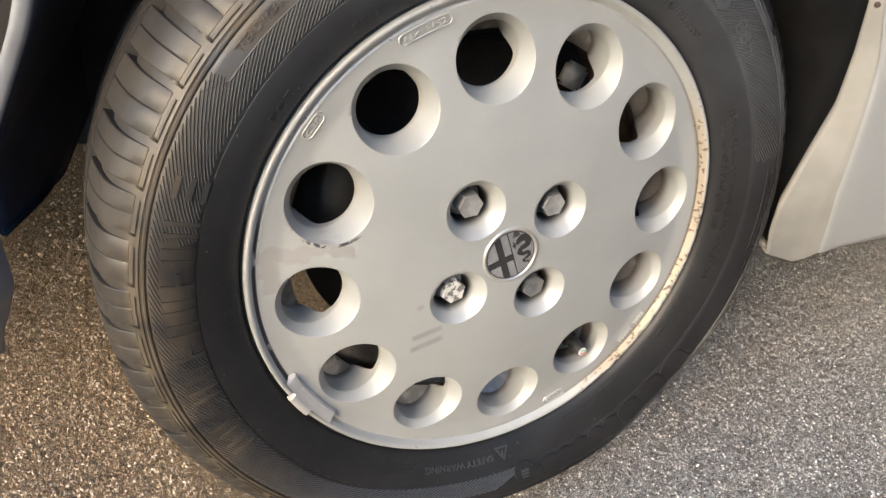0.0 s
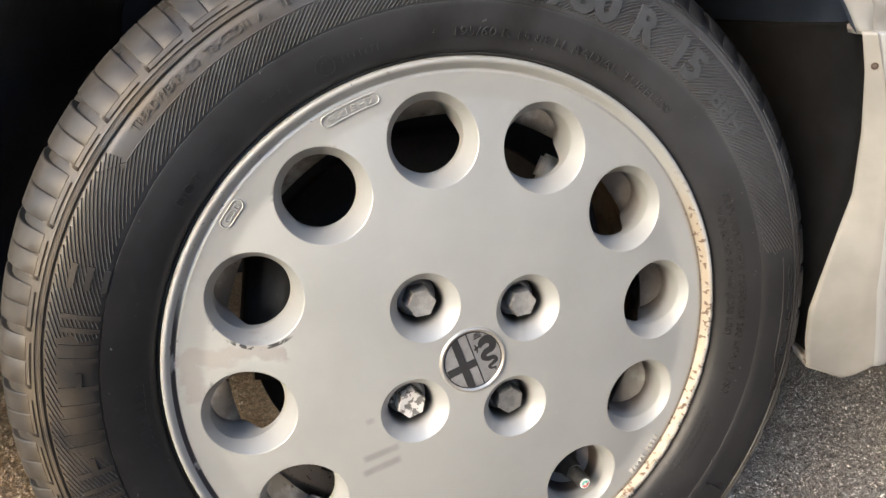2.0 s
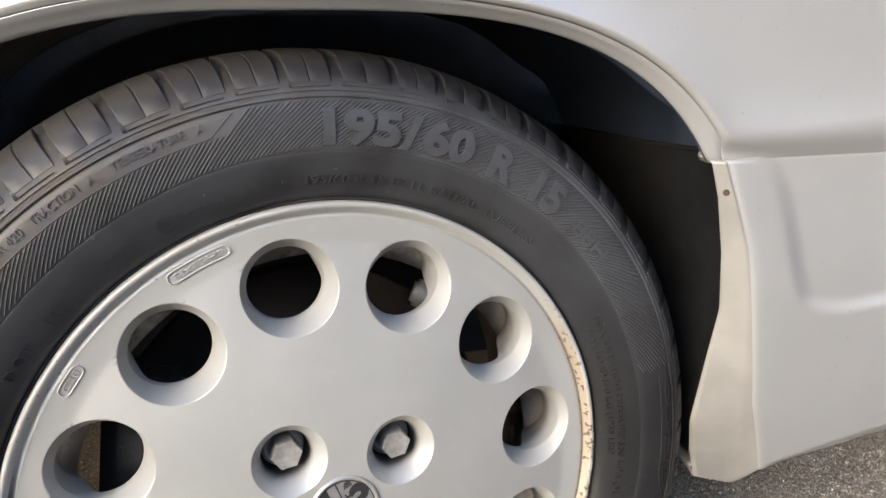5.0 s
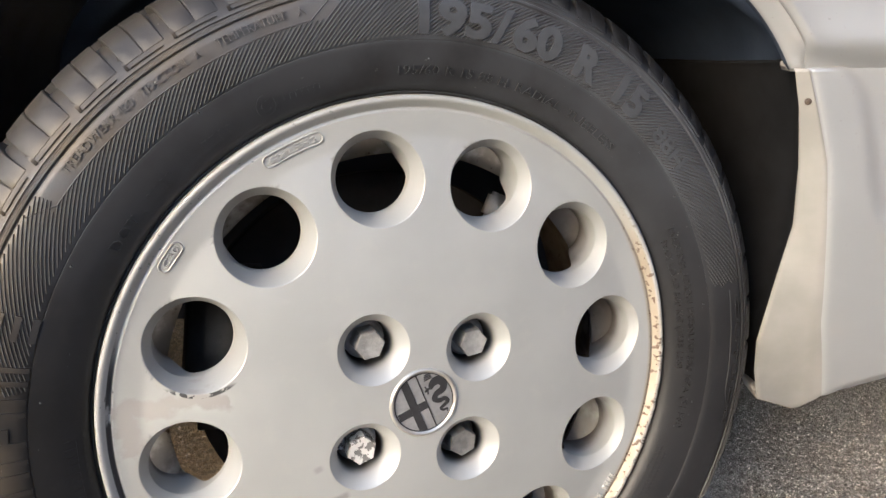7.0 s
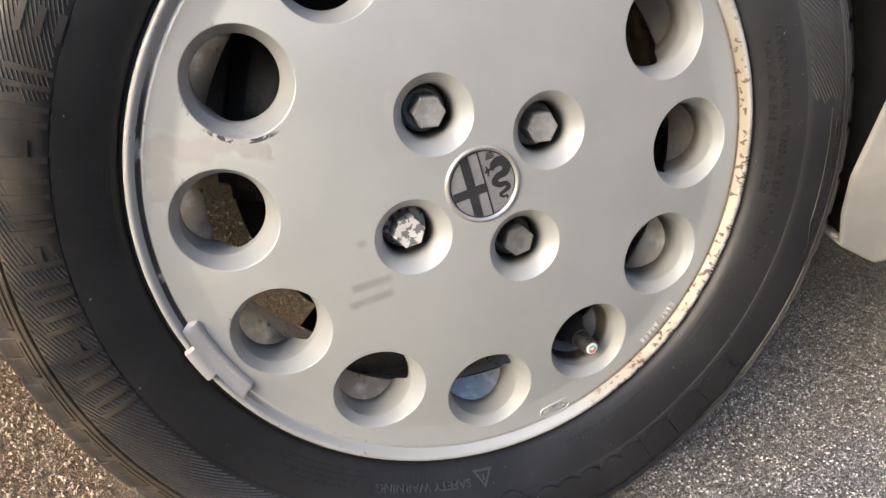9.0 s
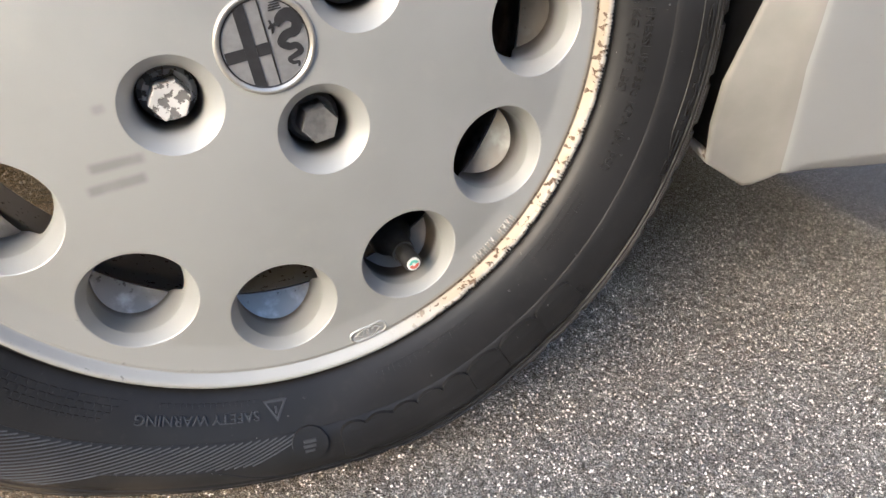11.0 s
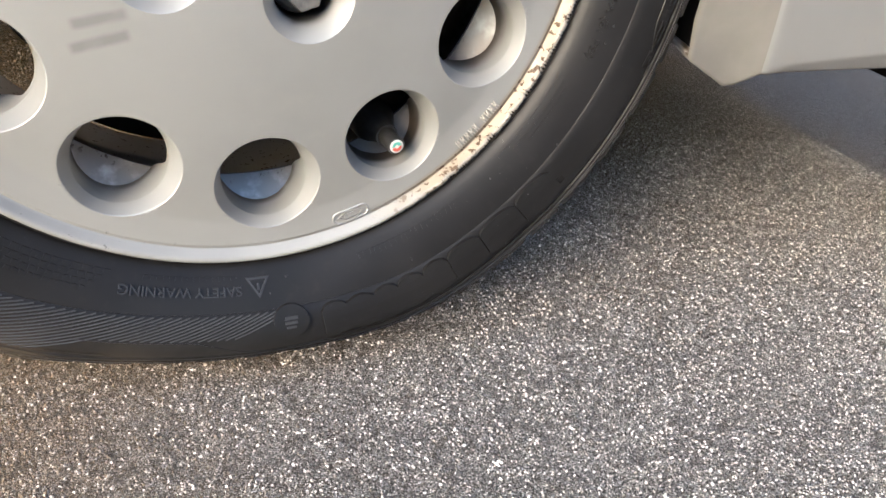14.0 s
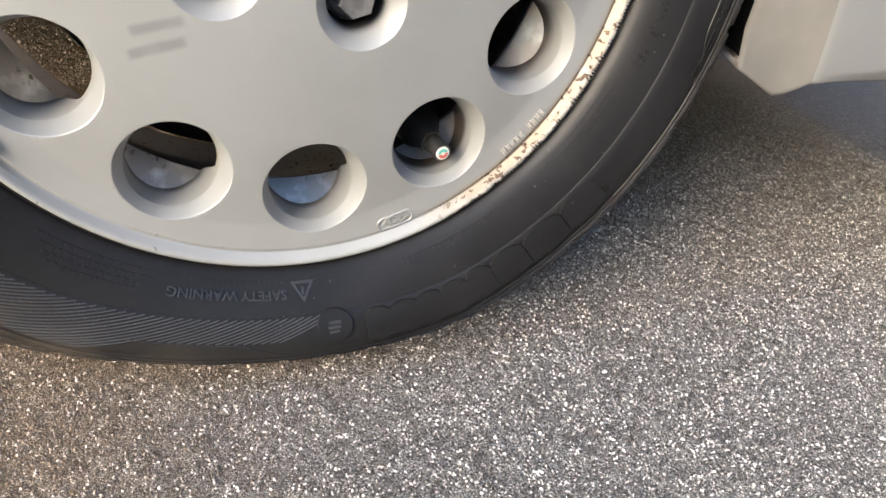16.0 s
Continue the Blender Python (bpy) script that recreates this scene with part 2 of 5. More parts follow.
def car_paint():
    n = Nodes("silver_car_paint")
    col = n.mix(n.ramp(n.noise(5, 4), 0.3, 0.7), (0.335, 0.340, 0.342), (0.365, 0.370, 0.372))
    col = n.mix(n.math("MULTIPLY", n.ramp(n.noise(38, 6), 0.5, 0.8), 0.18), col, (0.42, 0.38, 0.32))
    col = n.mix(n.math("MULTIPLY", n.ramp(n.noise(260, 3), 0.70, 0.74), 0.45), col, (0.22, 0.20, 0.17))
    return n.set(Base_Color=col, Metallic=0.45, Roughness=n.math("ADD", n.math("MULTIPLY", n.noise(30, 4), 0.14), 0.33),
                 Coat_Weight=0.35, Coat_Roughness=0.12, Normal=n.bump(n.noise(1400, 2), 0.00004, 0.5))


def asphalt_material():
    n = Nodes("worn_asphalt")
    cells = []
    for scale in (480.0, 1250.0):
        vor = n.add("ShaderNodeTexVoronoi", Scale=scale, Randomness=1.0)
        vor.feature = "F1"
        crack = n.add("ShaderNodeTexVoronoi", Scale=scale)
        crack.feature = "DISTANCE_TO_EDGE"
        for v in (vor, crack):
            n.link(n.pos, v.inputs["Vector"])
        cell = n.add("ShaderNodeSeparateColor")
        n.link(vor.outputs["Color"], cell.inputs[0])
        cells.append((cell.outputs, crack.outputs["Distance"]))
    (big, big_gap), (small, small_gap) = cells
    x, y, z = n.xyz()
    # tan tone, stronger to one side and under the car
    tan_side = n.ramp(n.math("ADD", n.math("SUBTRACT", x, n.math("MULTIPLY", n.math("MAXIMUM", y, 0.0), 1.2)), n.math("MULTIPLY", n.math("SUBTRACT", n.noise(3.5, 4), 0.5), 0.4)), 0.20, -0.30)
    stone = n.mix(small[0], (0.50, 0.478, 0.447), (0.95, 0.92, 0.87))
    stone = n.mix(n.ramp(small[1], 0.62, 0.66), stone, (0.93, 0.91, 0.88))
    stone = n.mix(n.ramp(small[2], 0.74, 0.80), stone, (0.09, 0.088, 0.085))
    large = n.mix(big[0], (0.36, 0.344, 0.322), (0.76, 0.735, 0.695))
    stone = n.mix(n.math("MULTIPLY", n.ramp(big[1], 0.60, 0.64), 0.8), stone, large)
    stone = n.mix(n.math("MULTIPLY", tan_side, 0.86), stone, (0.50, 0.345, 0.17))
    tar = n.mix(tan_side, (0.045, 0.043, 0.039), (0.11, 0.078, 0.043))
    gap = n.math("MULTIPLY", n.ramp(small_gap, 0.03, 0.12), n.ramp(big_gap, 0.02, 0.10))
    col = n.mix(gap, tar, stone)
    col = n.mix(n.math("MULTIPLY", n.ramp(n.noise(7, 6), 0.50, 0.75), 0.22), col, (0.20, 0.192, 0.18))
    clump = n.math("MULTIPLY", n.ramp(n.noise(130, 3), 0.54, 0.38), n.math("ADD", 0.34, n.math("MULTIPLY", tan_side, 0.12)))
    col = n.mix(clump, col, (0.050, 0.043, 0.035))
    col = n.mix(n.math("MULTIPLY", n.ramp(n.noise(60, 4), 0.58, 0.78), 0.35), col, (0.17, 0.165, 0.158))
    h = n.math("MULTIPLY", n.ramp(small_gap, 0.0, 0.3), n.math("ADD", n.math("MULTIPLY", small[0], 0.7), 0.3))
    h = n.math("ADD", h, n.math("MULTIPLY", n.ramp(big_gap, 0.0, 0.3), n.math("MULTIPLY", big[2], 1.2)))
    nrm = n.bump(h, 0.0017, 1.0)
    nrm = n.bump(n.noise(110, 4), 0.0030, 0.9, nrm)
    rough = n.math("ADD", n.math("MULTIPLY", small[2], 0.35), 0.58)
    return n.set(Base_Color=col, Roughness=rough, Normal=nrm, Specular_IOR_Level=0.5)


def grit_material():
    n = Nodes("stone_grit")
    geo = n.add("ShaderNodeNewGeometry")
    rnd = geo.outputs["Random Per Island"]
    ramp = n.add("ShaderNodeValToRGB")
    n.link(rnd, ramp.inputs[0])
    e = ramp.color_ramp.elements
    e[0].position, e[0].color = 0.0, (0.025, 0.024, 0.022, 1)
    e[1].position, e[1].color = 1.0, (0.86, 0.83, 0.78, 1)
    for pos, c in ((0.36, (0.060, 0.057, 0.052, 1)), (0.52, (0.36, 0.343, 0.318, 1)), (0.66, (0.64, 0.612, 0.57, 1)), (0.75, (0.88, 0.85, 0.805, 1))):
        k = e.new(pos)
        k.color = c
    x, y, z = n.xyz()
    # the same tan tone as on the asphalt
    tan_side = n.ramp(n.math("ADD", n.math("SUBTRACT", x, n.math("MULTIPLY", n.math("MAXIMUM", y, 0.0), 1.2)), n.math("MULTIPLY", n.math("SUBTRACT", n.noise(3.5, 4), 0.5), 0.4)), 0.20, -0.30)
    col = n.mix(n.math("MULTIPLY", tan_side, 0.7), ramp.outputs[0], (0.40, 0.285, 0.155))
    clump = n.math("MULTIPLY", n.ramp(n.noise(130, 3), 0.54, 0.38), n.math("ADD", 0.31, n.math("MULTIPLY", tan_side, 0.14)))
    col = n.mix(clump, col, (0.060, 0.051, 0.041))
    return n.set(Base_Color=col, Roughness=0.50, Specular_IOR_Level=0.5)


def hazed_liner():
    """Arch plastic; a pale haze is put into the colour under its top."""
    n = Nodes("hazed_arch_plastic")
    x, y, z = n.xyz()
    dust_haze = n.math("MULTIPLY", n.math("MULTIPLY", n.ramp(z, 0.42, 0.57), n.ramp(x, 0.22, 0.05)), n.ramp(n.noise(14, 5), 0.05, 0.55))
    col = n.mix(dust_haze, n.mix(n.ramp(n.noise(20, 5), 0.3, 0.7), (0.022, 0.030, 0.052), (0.032, 0.042, 0.066)), (0.185, 0.215, 0.255))
    return n.set(Base_Color=col, Roughness=0.75, Specular_IOR_Level=0.25, Normal=n.bump(n.noise(300, 4), 0.0004))


M_ALLOY = alloy_material()
M_RUBBER = rubber_material()
M_PAINT = car_paint()
# skirt end: bluish copy of the skirt's tone, sky shade put into the colour
M_CAP_SHADE = plain("shaded_skirt_paint", (0.26, 0.275, 0.31), (0.33, 0.345, 0.38), 30, 0.45, 0.1)
M_LIP = plain("shaded_lip_paint", (0.13, 0.132, 0.14), (0.18, 0.182, 0.188), 30, 0.6, 0.1)
M_SKIRT = plain("skirt_paint", (0.285, 0.262, 0.212), (0.33, 0.305, 0.252), 9, 0.45, 0.2)
# bumper return: dust, with its shade in the arch put into the colour
M_DULL = plain("dull_silver_paint", (0.195, 0.188, 0.174), (0.250, 0.241, 0.224), 14, 0.5, 0.2)
# silver paint darkened: the dark reflection on the side is put into the colour
M_DARK_REFLECT = plain("dark_reflection_paint", (0.018, 0.0167, 0.015), (0.027, 0.0247, 0.022), 8, 0.34, 0.15, spec=0.4, coat=0.25)
M_LINER = plain("black_arch_plastic", (0.030, 0.040, 0.062), (0.042, 0.054, 0.080), 20, 0.75, 0.0, 0.0004, 300, 0.25)
M_LINER_TOP = hazed_liner()
M_BLACK = plain("black_inner_plastic", (0.004, 0.0042, 0.005), (0.007, 0.0073, 0.0085), 40, 0.8, spec=0.12)
M_TRIM = plain("black_trim", (0.008, 0.0075, 0.0075), (0.018, 0.016, 0.014), 60, 0.6, spec=0.3)
M_BOLT = plain("dull_zinc_bolt", (0.25, 0.25, 0.245), (0.36, 0.355, 0.345), 180, 0.5, 0.55, 0.0002, 700)
M_BOLT_DARK = plain("dark_steel_bolt", (0.13, 0.13, 0.128), (0.20, 0.198, 0.192), 180, 0.5, 0.5, 0.0002, 700)
M_RING = plain("badge_ring_metal", (0.42, 0.405, 0.37), (0.50, 0.49, 0.46), 120, 0.34, 0.7)
M_PLATE = plain("badge_plate", (0.27, 0.27, 0.272), (0.34, 0.34, 0.342), 150, 0.38, 0.6)
M_INK = plain("black_badge_ink", (0.014, 0.014, 0.015), (0.022, 0.022, 0.024), 200, 0.42)
M_LEAD = plain("painted_lead", (0.40, 0.385, 0.355), (0.45, 0.435, 0.405), 60, 0.45, 0.30, 0.0001, 500)
M_STEEL = plain("rusty_steel", (0.028, 0.022, 0.018), (0.07, 0.05, 0.036), 70, 0.7, 0.35, 0.0005, 300)
M_DISC = plain("dark_brake_iron", (0.008, 0.007, 0.006), (0.016, 0.013, 0.011), 70, 0.7, 0.2, 0.0004, 300)
M_PALE = plain("pale_grey_metal", (0.36, 0.35, 0.33), (0.48, 0.47, 0.45), 120, 0.55, 0.5, 0.0004, 400)
M_CAP = plain("black_valve_rubber", (0.012, 0.012, 0.012), (0.022, 0.022, 0.022), 300, 0.5)
M_TEAL = plain("teal_enamel", (0.10, 0.36, 0.30), (0.14, 0.42, 0.36), 300, 0.3)
M_RED = plain("red_enamel", (0.42, 0.09, 0.06), (0.5, 0.12, 0.08), 300, 0.3)
M_WHITE = plain("pale_enamel", (0.52, 0.54, 0.52), (0.6, 0.62, 0.6), 300, 0.3)
M_WALL = plain("brown_render", (0.20, 0.180, 0.155), (0.27, 0.245, 0.212), 3, 0.85, 0.0, 0.004, 40, 0.3)
M_ASPHALT = asphalt_material()
M_GRIT = grit_material()
M_LETTER = plain("raised_rubber", (0.024, 0.0248, 0.0268), (0.032, 0.0331, 0.0352), 90, 0.42, 0.0, 0.0001, 900, 0.45)
# size letters and ribs: paler rubber copies, with their sheen put into the colour
M_SIZE = plain("sky_sheen_rubber", (0.034, 0.0362, 0.0405), (0.046, 0.0488, 0.0540), 90, 0.42, 0.0, 0.0001, 900, 0.45)
M_FINE = plain("moulded_ribs", (0.031, 0.0316, 0.0330), (0.042, 0.0428, 0.0445), 90, 0.38, 0.0, 0.0001, 900, 0.5)


def blotched_bolt():
    n = Nodes("flaking_bolt")
    m = n.ramp(n.noise(210, 3), 0.45, 0.49)
    return n.set(Base_Color=n.mix(m, (0.17, 0.165, 0.16), (0.62, 0.615, 0.60)), Metallic=0.4, Roughness=0.5, Normal=n.bump(m, 0.0003))


M_BOLT_FLAKE = blotched_bolt()


# ---- building helpers ----
def mesh_object(name, verts, faces, material, smooth=True, normals=None):
    me = bpy.data.meshes.new(name)
    me.from_pydata([tuple(v) for v in verts], [], faces)
    me.materials.append(material)
    me.polygons.foreach_set("use_smooth", [smooth] * len(me.polygons))
    if normals is not None:
        me.normals_split_custom_set_from_vertices(normals)
    me.update()
    return new(name, me)


def as_part(ob, parent, label=""):
    ob.parent = parent
    return tagged(ob, label)


def part(name, bm, material, parent, label="", smooth=True):
    """One mesh out of a bmesh, under a thing or a part, in its parent's own coordinates."""
    me = bpy.data.meshes.new(name)
    bm.to_mesh(me)
    bm.free()
    me.materials.append(material)
    me.polygons.foreach_set("use_smooth", [smooth] * len(me.polygons))
    return as_part(new(name, me), parent, label)


def smoothstep(a, b, x):
    t = min(1.0, max(0.0, (x - a) / (b - a)))
    return t * t * (3 - 2 * t)


def auto_sharp(ob, degrees=35):
    """Marks the edges of a mesh sharp where its faces meet at more than that angle."""
    bm = bmesh.new()
    bm.from_mesh(ob.data)
    for e in bm.edges:
        if len(e.link_faces) == 2 and e.calc_face_angle(0) > radians(degrees):
            e.smooth = False
    bm.to_mesh(ob.data)
    bm.free()


# ---- ground ----
def span(lo, hi, step, far):
    inner = list(np.arange(lo, hi + step / 2, step))
    out, d = [], step
    while (out[-1] if out else 0) < far:
        d *= 1.5
        out.append((out[-1] if out else 0) + d)
    return [lo - d for d in reversed(out)] + inner + [hi + d for d in out]


def build_ground():
    xs, ys = span(-0.8, 1.1, 0.008, 400), span(-0.35, 0.75, 0.008, 400)
    nx, ny = len(xs), len(ys)
    verts = []
    for y in ys:
        for x in xs:
            near = -0.82 < x < 1.12 and -0.37 < y < 0.77
            z = 0.0
            if near:
                z = 0.0012 * noise.noise(Vector((x * 45, y * 45, 0))) + 0.0012 * noise.noise(Vector((x * 9, y * 9, 3)))
            verts.append((x, y, z - 0.0008))
    faces = [(j * nx + i, j * nx + i + 1, (j + 1) * nx + i + 1, (j + 1) * nx + i) for j in range(ny - 1) for i in range(nx - 1)]
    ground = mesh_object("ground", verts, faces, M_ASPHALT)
    tagged(ground, "worn grey asphalt with coarse stone chippings, tan towards one side", "ground", kind="structure")
    return ground


def build_grit():
    """Small chippings that stand proud of the tar, dense near the wheel."""
    rng = np.random.default_rng(4)
    base = np.array([(1.1, 0, -0.6), (0, 1.1, -0.6), (-1.1, 0, -0.6), (0, -1.1, -0.6), (0.35, 0.1, 0.9), (-0.3, -0.15, 0.7)])
    tri = np.array([(0, 1, 4), (1, 5, 4), (1, 2, 5), (2, 3, 5), (3, 4, 5), (3, 0, 4)])
    count = 400000
    px = -0.75 + rng.random(count) * 1.75
    py = -0.36 + rng.random(count) ** 1.5 * 1.0
    size = 0.00036 + rng.random(count) ** 3 * 0.0011
    size[px < -0.25] *= 1.6
    far = rng.random(count) < 0.10
    py[far] = 0.5 + rng.random(far.sum()) * 1.3
    px[far] = -1.1 + rng.random(far.sum()) * 1.5
    size[far] *= 2.2
    turn = rng.uniform(0, 2 * math.pi, count)
    k = base[None] * rng.uniform(0.6, 1.3, (count, 6, 3)) * size[:, None, None]
    k[:, :, 2] *= 0.85
    c, s = np.cos(turn)[:, None], np.sin(turn)[:, None]
    lift = np.array([0.0012 * noise.noise(Vector((x * 45, y * 45, 0))) + 0.0012 * noise.noise(Vector((x * 9, y * 9, 3))) for x, y in zip(px, py)])
    verts = np.stack([px[:, None] + c * k[:, :, 0] - s * k[:, :, 1], py[:, None] + s * k[:, :, 0] + c * k[:, :, 1], lift[:, None] - 0.0007 + k[:, :, 2]], -1).reshape(-1, 3)
    faces = (tri[None] + 6 * np.arange(count)[:, None, None]).reshape(-1)
    me = bpy.data.meshes.new("asphalt_chippings")
    me.vertices.add(len(verts))
    me.vertices.foreach_set("co", verts.astype(np.float32).ravel())
    me.loops.add(len(faces))
    me.loops.foreach_set("vertex_index", faces.astype(np.int32))
    me.polygons.add(len(faces) // 3)
    me.polygons.foreach_set("loop_start", np.arange(0, len(faces), 3, dtype=np.int32))
    me.update(calc_edges=True)
    me.polygons.foreach_set("use_smooth", [False] * len(me.polygons))
    me.materials.append(M_GRIT)
    tagged(new("asphalt_chippings", me), "pale and dark stone chippings set in the asphalt", "gravel", kind="stuff")


ground = build_ground()


def plain_wall(name, size, place):
    bm = bmesh.new()
    bmesh.ops.create_cube(bm, size=1.0)
    for v in bm.verts:
        v.co = Vector((v.co.x * size[0], v.co.y * size[1], v.co.z * size[2]))
    bmesh.ops.bevel(bm, geom=bm.edges[:], offset=0.02, segments=2, affect="EDGES")
    me = bpy.data.meshes.new(name)
    bm.to_mesh(me)
    bm.free()
    me.materials.append(M_WALL)
    ob = new(name, me)
    ob.location = place
    tagged(ob, "unseen plain wall added to block and bounce light", "wall", kind="structure")


# unseen plain walls added around the car to block sky and bounce light
plain_wall("added_wall_north", (20.0, 0.3, 2.6), (0, 5.0, 1.3))
plain_wall("added_wall_east", (0.3, 11.0, 3.8), (2.9, -1.35, 1.9))
plain_wall("added_wall_south", (13.7, 0.3, 3.0), (3.15, -5.2, 1.5))
build_grit()

# ---- the car ----
HUB = 0.2792
CAR = Vector((0.0, 0.85, 0.0))
car = new("car")
car.location = CAR
tagged(car, "silver car with alloy wheel, parked on worn asphalt", "car")
UNDO = Matrix.Translation(-CAR)
PHI = radians(9.2)
AXIS = Vector((math.cos(PHI), -math.sin(PHI), 0))
OUT = Vector((-math.sin(PHI), -math.cos(PHI), 0))
SIDE = Vector((0, 0.026, 0))


def on_side(s, o, z):
    """A point by the car's own axes: s forwards along its side, o outwards from it, z up."""
    return SIDE + s * AXIS + o * OUT + Vector((0, 0, z)) - CAR


def grid_faces(nu, nv, closed=False):
    return [(j * nu + i, j * nu + (i + 1) % nu, (j + 1) * nu + (i + 1) % nu, (j + 1) * nu + i) for j in range(nv - 1) for i in range(nu if closed else nu - 1)]


def panel(name, rows, material, label="", flip=False, thick=0.0):
    """A sheet from rows of points, under the car."""
    nu = len(rows[0])
    faces = grid_faces(nu, len(rows))
    if flip:
        faces = [f[::-1] for f in faces]
    ob = mesh_object(name, [p for row in rows for p in row], faces, material)
    if thick:
        mod = ob.modifiers.new("thickness", "SOLIDIFY")
        mod.thickness, mod.offset = thick, -1.0
    return as_part(ob, car, label)


ARCH_S, ARCH_Z = -0.035, 0.280


def arch(t, grow=0.0):
    """The edge of the wheel arch in (s, z): t from 0 (low, behind the wheel) to 1 (at the bumper)."""
    a = math.pi * (0.925 - t * 0.731)
    c, s = math.cos(a), math.sin(a)
    n = 2.3 if c < 0 else 3.3
    half = (0.332 if c < 0 else 0.340) + grow
    k = (abs(c) ** n + abs(s * half / (0.3195 + grow)) ** n) ** (-1 / n)
    z = ARCH_Z + half * k * s
    s = ARCH_S + half * k * c
    if c < 0:
        # the rear edge of the arch runs straight
        w = smoothstep(0.54, 0.44, z) * smoothstep(0.325, 0.350, z)
        s += w * (-0.3562 + 0.462 * (z - 0.3546) - grow - s)
    return s, z


def fender_out(s, z, v):
    """How far the fender stands out: a set-back band along the arch and above the bumper, a crease, then a flare that fades upwards."""
    w = smoothstep(-0.27, -0.12, s)
    p, q = v - 0.0150, z - 0.5125
    d = min(p, q) - 0.25 * max(0.0, 0.010 - abs(p - q)) ** 2 / 0.010
    o = 0.0025 + w * (0.004 + 0.011 * math.exp(-max(d, 0.0) / 0.030)) * smoothstep(-0.0140, 0.0010, d)
    o += 0.003 * (1 - w) + 0.004 * smoothstep(0.02, 0.10, d)
    o -= 0.16 * max(0.0, z - 0.60) ** 2
    return o - 0.25 * max(0.0, s - 0.45) ** 2


SILL = 0.3465


def sill_slope(s, z):
    """The skirt narrows a little towards the rear."""
    return max(-0.35, min(0.0, s + 0.376)) * float(np.interp(z, (0.20, 0.335), (-0.06, 0.06)))


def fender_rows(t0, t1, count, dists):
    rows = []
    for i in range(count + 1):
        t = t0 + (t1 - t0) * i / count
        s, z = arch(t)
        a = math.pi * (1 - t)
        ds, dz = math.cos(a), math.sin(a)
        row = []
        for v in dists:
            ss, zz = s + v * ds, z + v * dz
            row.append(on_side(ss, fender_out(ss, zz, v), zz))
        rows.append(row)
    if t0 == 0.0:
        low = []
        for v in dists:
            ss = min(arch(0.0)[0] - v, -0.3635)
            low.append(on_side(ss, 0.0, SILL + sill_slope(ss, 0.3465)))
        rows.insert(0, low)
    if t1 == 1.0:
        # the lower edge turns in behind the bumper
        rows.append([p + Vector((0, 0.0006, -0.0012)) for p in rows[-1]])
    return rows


FAR = [0.010, 0.0115, 0.013, 0.0145, 0.016, 0.0175, 0.0195, 0.022, 0.026, 0.032, 0.041, 0.052, 0.066, 0.084, 0.106, 0.13, 0.17, 0.22, 0.28, 0.34]
SPLIT = 0.245
fender = panel("front_fender", fender_rows(SPLIT, 1.0, 90, FAR), M_PAINT, "silver painted front fender above the wheel", thick=-0.0012)
LONG = FAR[:-2] + [0.30, 0.45, 0.7, 1.1]
panel("lower_fender", fender_rows(0.0, SPLIT, 30, LONG), M_DARK_REFLECT, "glossy fender panel behind the wheel, dark reflection put into its paint", thick=-0.0012)


def lip_rows():
    rows = []
    for i in range(141):
        t = i / 140
        s, z = arch(t)
        a = math.pi * (1 - t)
        ds, dz = math.cos(a), math.sin(a)
        row = []
        for v, o in ((0.008, -0.016), (0.004, -0.014), (0.0012, -0.010), (0.0, -0.004), (0.0006, -0.0020), (0.003, -0.0006), (0.0065, -0.0001), (0.0099, 0.0000), (0.0106, -0.0009)):
            ss, zz = s + v * ds, z + v * dz
            row.append(on_side(ss, fender_out(ss, zz, v) + o + 0.004 * (1 - smoothstep(-0.22, 0.05, ss)), zz))
        rows.append(row)
    return rows


lip = panel("arch_lip", lip_rows(), M_PAINT, "rolled edge of the wheel arch, shaded parts darkened in the colour", thick=-0.001)
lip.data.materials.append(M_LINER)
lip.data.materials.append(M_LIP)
# shade put into colour: liner dark on inner roll, darker paint at the rear
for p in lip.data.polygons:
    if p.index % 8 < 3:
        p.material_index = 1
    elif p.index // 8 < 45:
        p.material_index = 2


def liner_rows():
    rows = []
    for i in range(81):
        t = -0.16 + 1.50 * i / 80
        row = []
        for k in range(16):
            d = k / 15
            o = -0.012 - 0.035 * smoothstep(0.10, 0.0, t) - 0.063 * smoothstep(0.97, 1.05, t) - 0.40 * d
            s, z = arch(t, 0.003 + 0.030 * smoothstep(0.02, 0.3, d) * smoothstep(0.1, 0.3, t) + 0.022 * smoothstep(0.93, 1.03, t))
            rib = 0.0008 * math.sin(t * 60) * smoothstep(0.05, 0.2, d)
            z = max(z, 0.2955 + 0.24 * o if t < 0.5 else 0.245)
            row.append(on_side(s + rib, o, z + rib))
        rows.append(row)
    return rows


liner = panel("arch_liner", liner_rows(), M_LINER_TOP, "black plastic wheel arch liner, haze put into its colour", thick=0.003)


def flat_part(name, corners, z0, z1, material, label=""):
    bm = bmesh.new()
    low = [bm.verts.new(on_side(s, o, z0)) for s, o in corners]
    high = [bm.verts.new(on_side(s, o, z1)) for s, o in corners]
    bm.faces.new(low[::-1])
    bm.faces.new(high)
    n = len(corners)
    for i in range(n):
        bm.faces.new((low[i], low[(i + 1) % n], high[(i + 1) % n], high[i]))
    bmesh.ops.bevel(bm, geom=bm.edges[:], offset=0.006, segments=2, affect="EDGES")
    return part(name, bm, material, car, label, smooth=False)


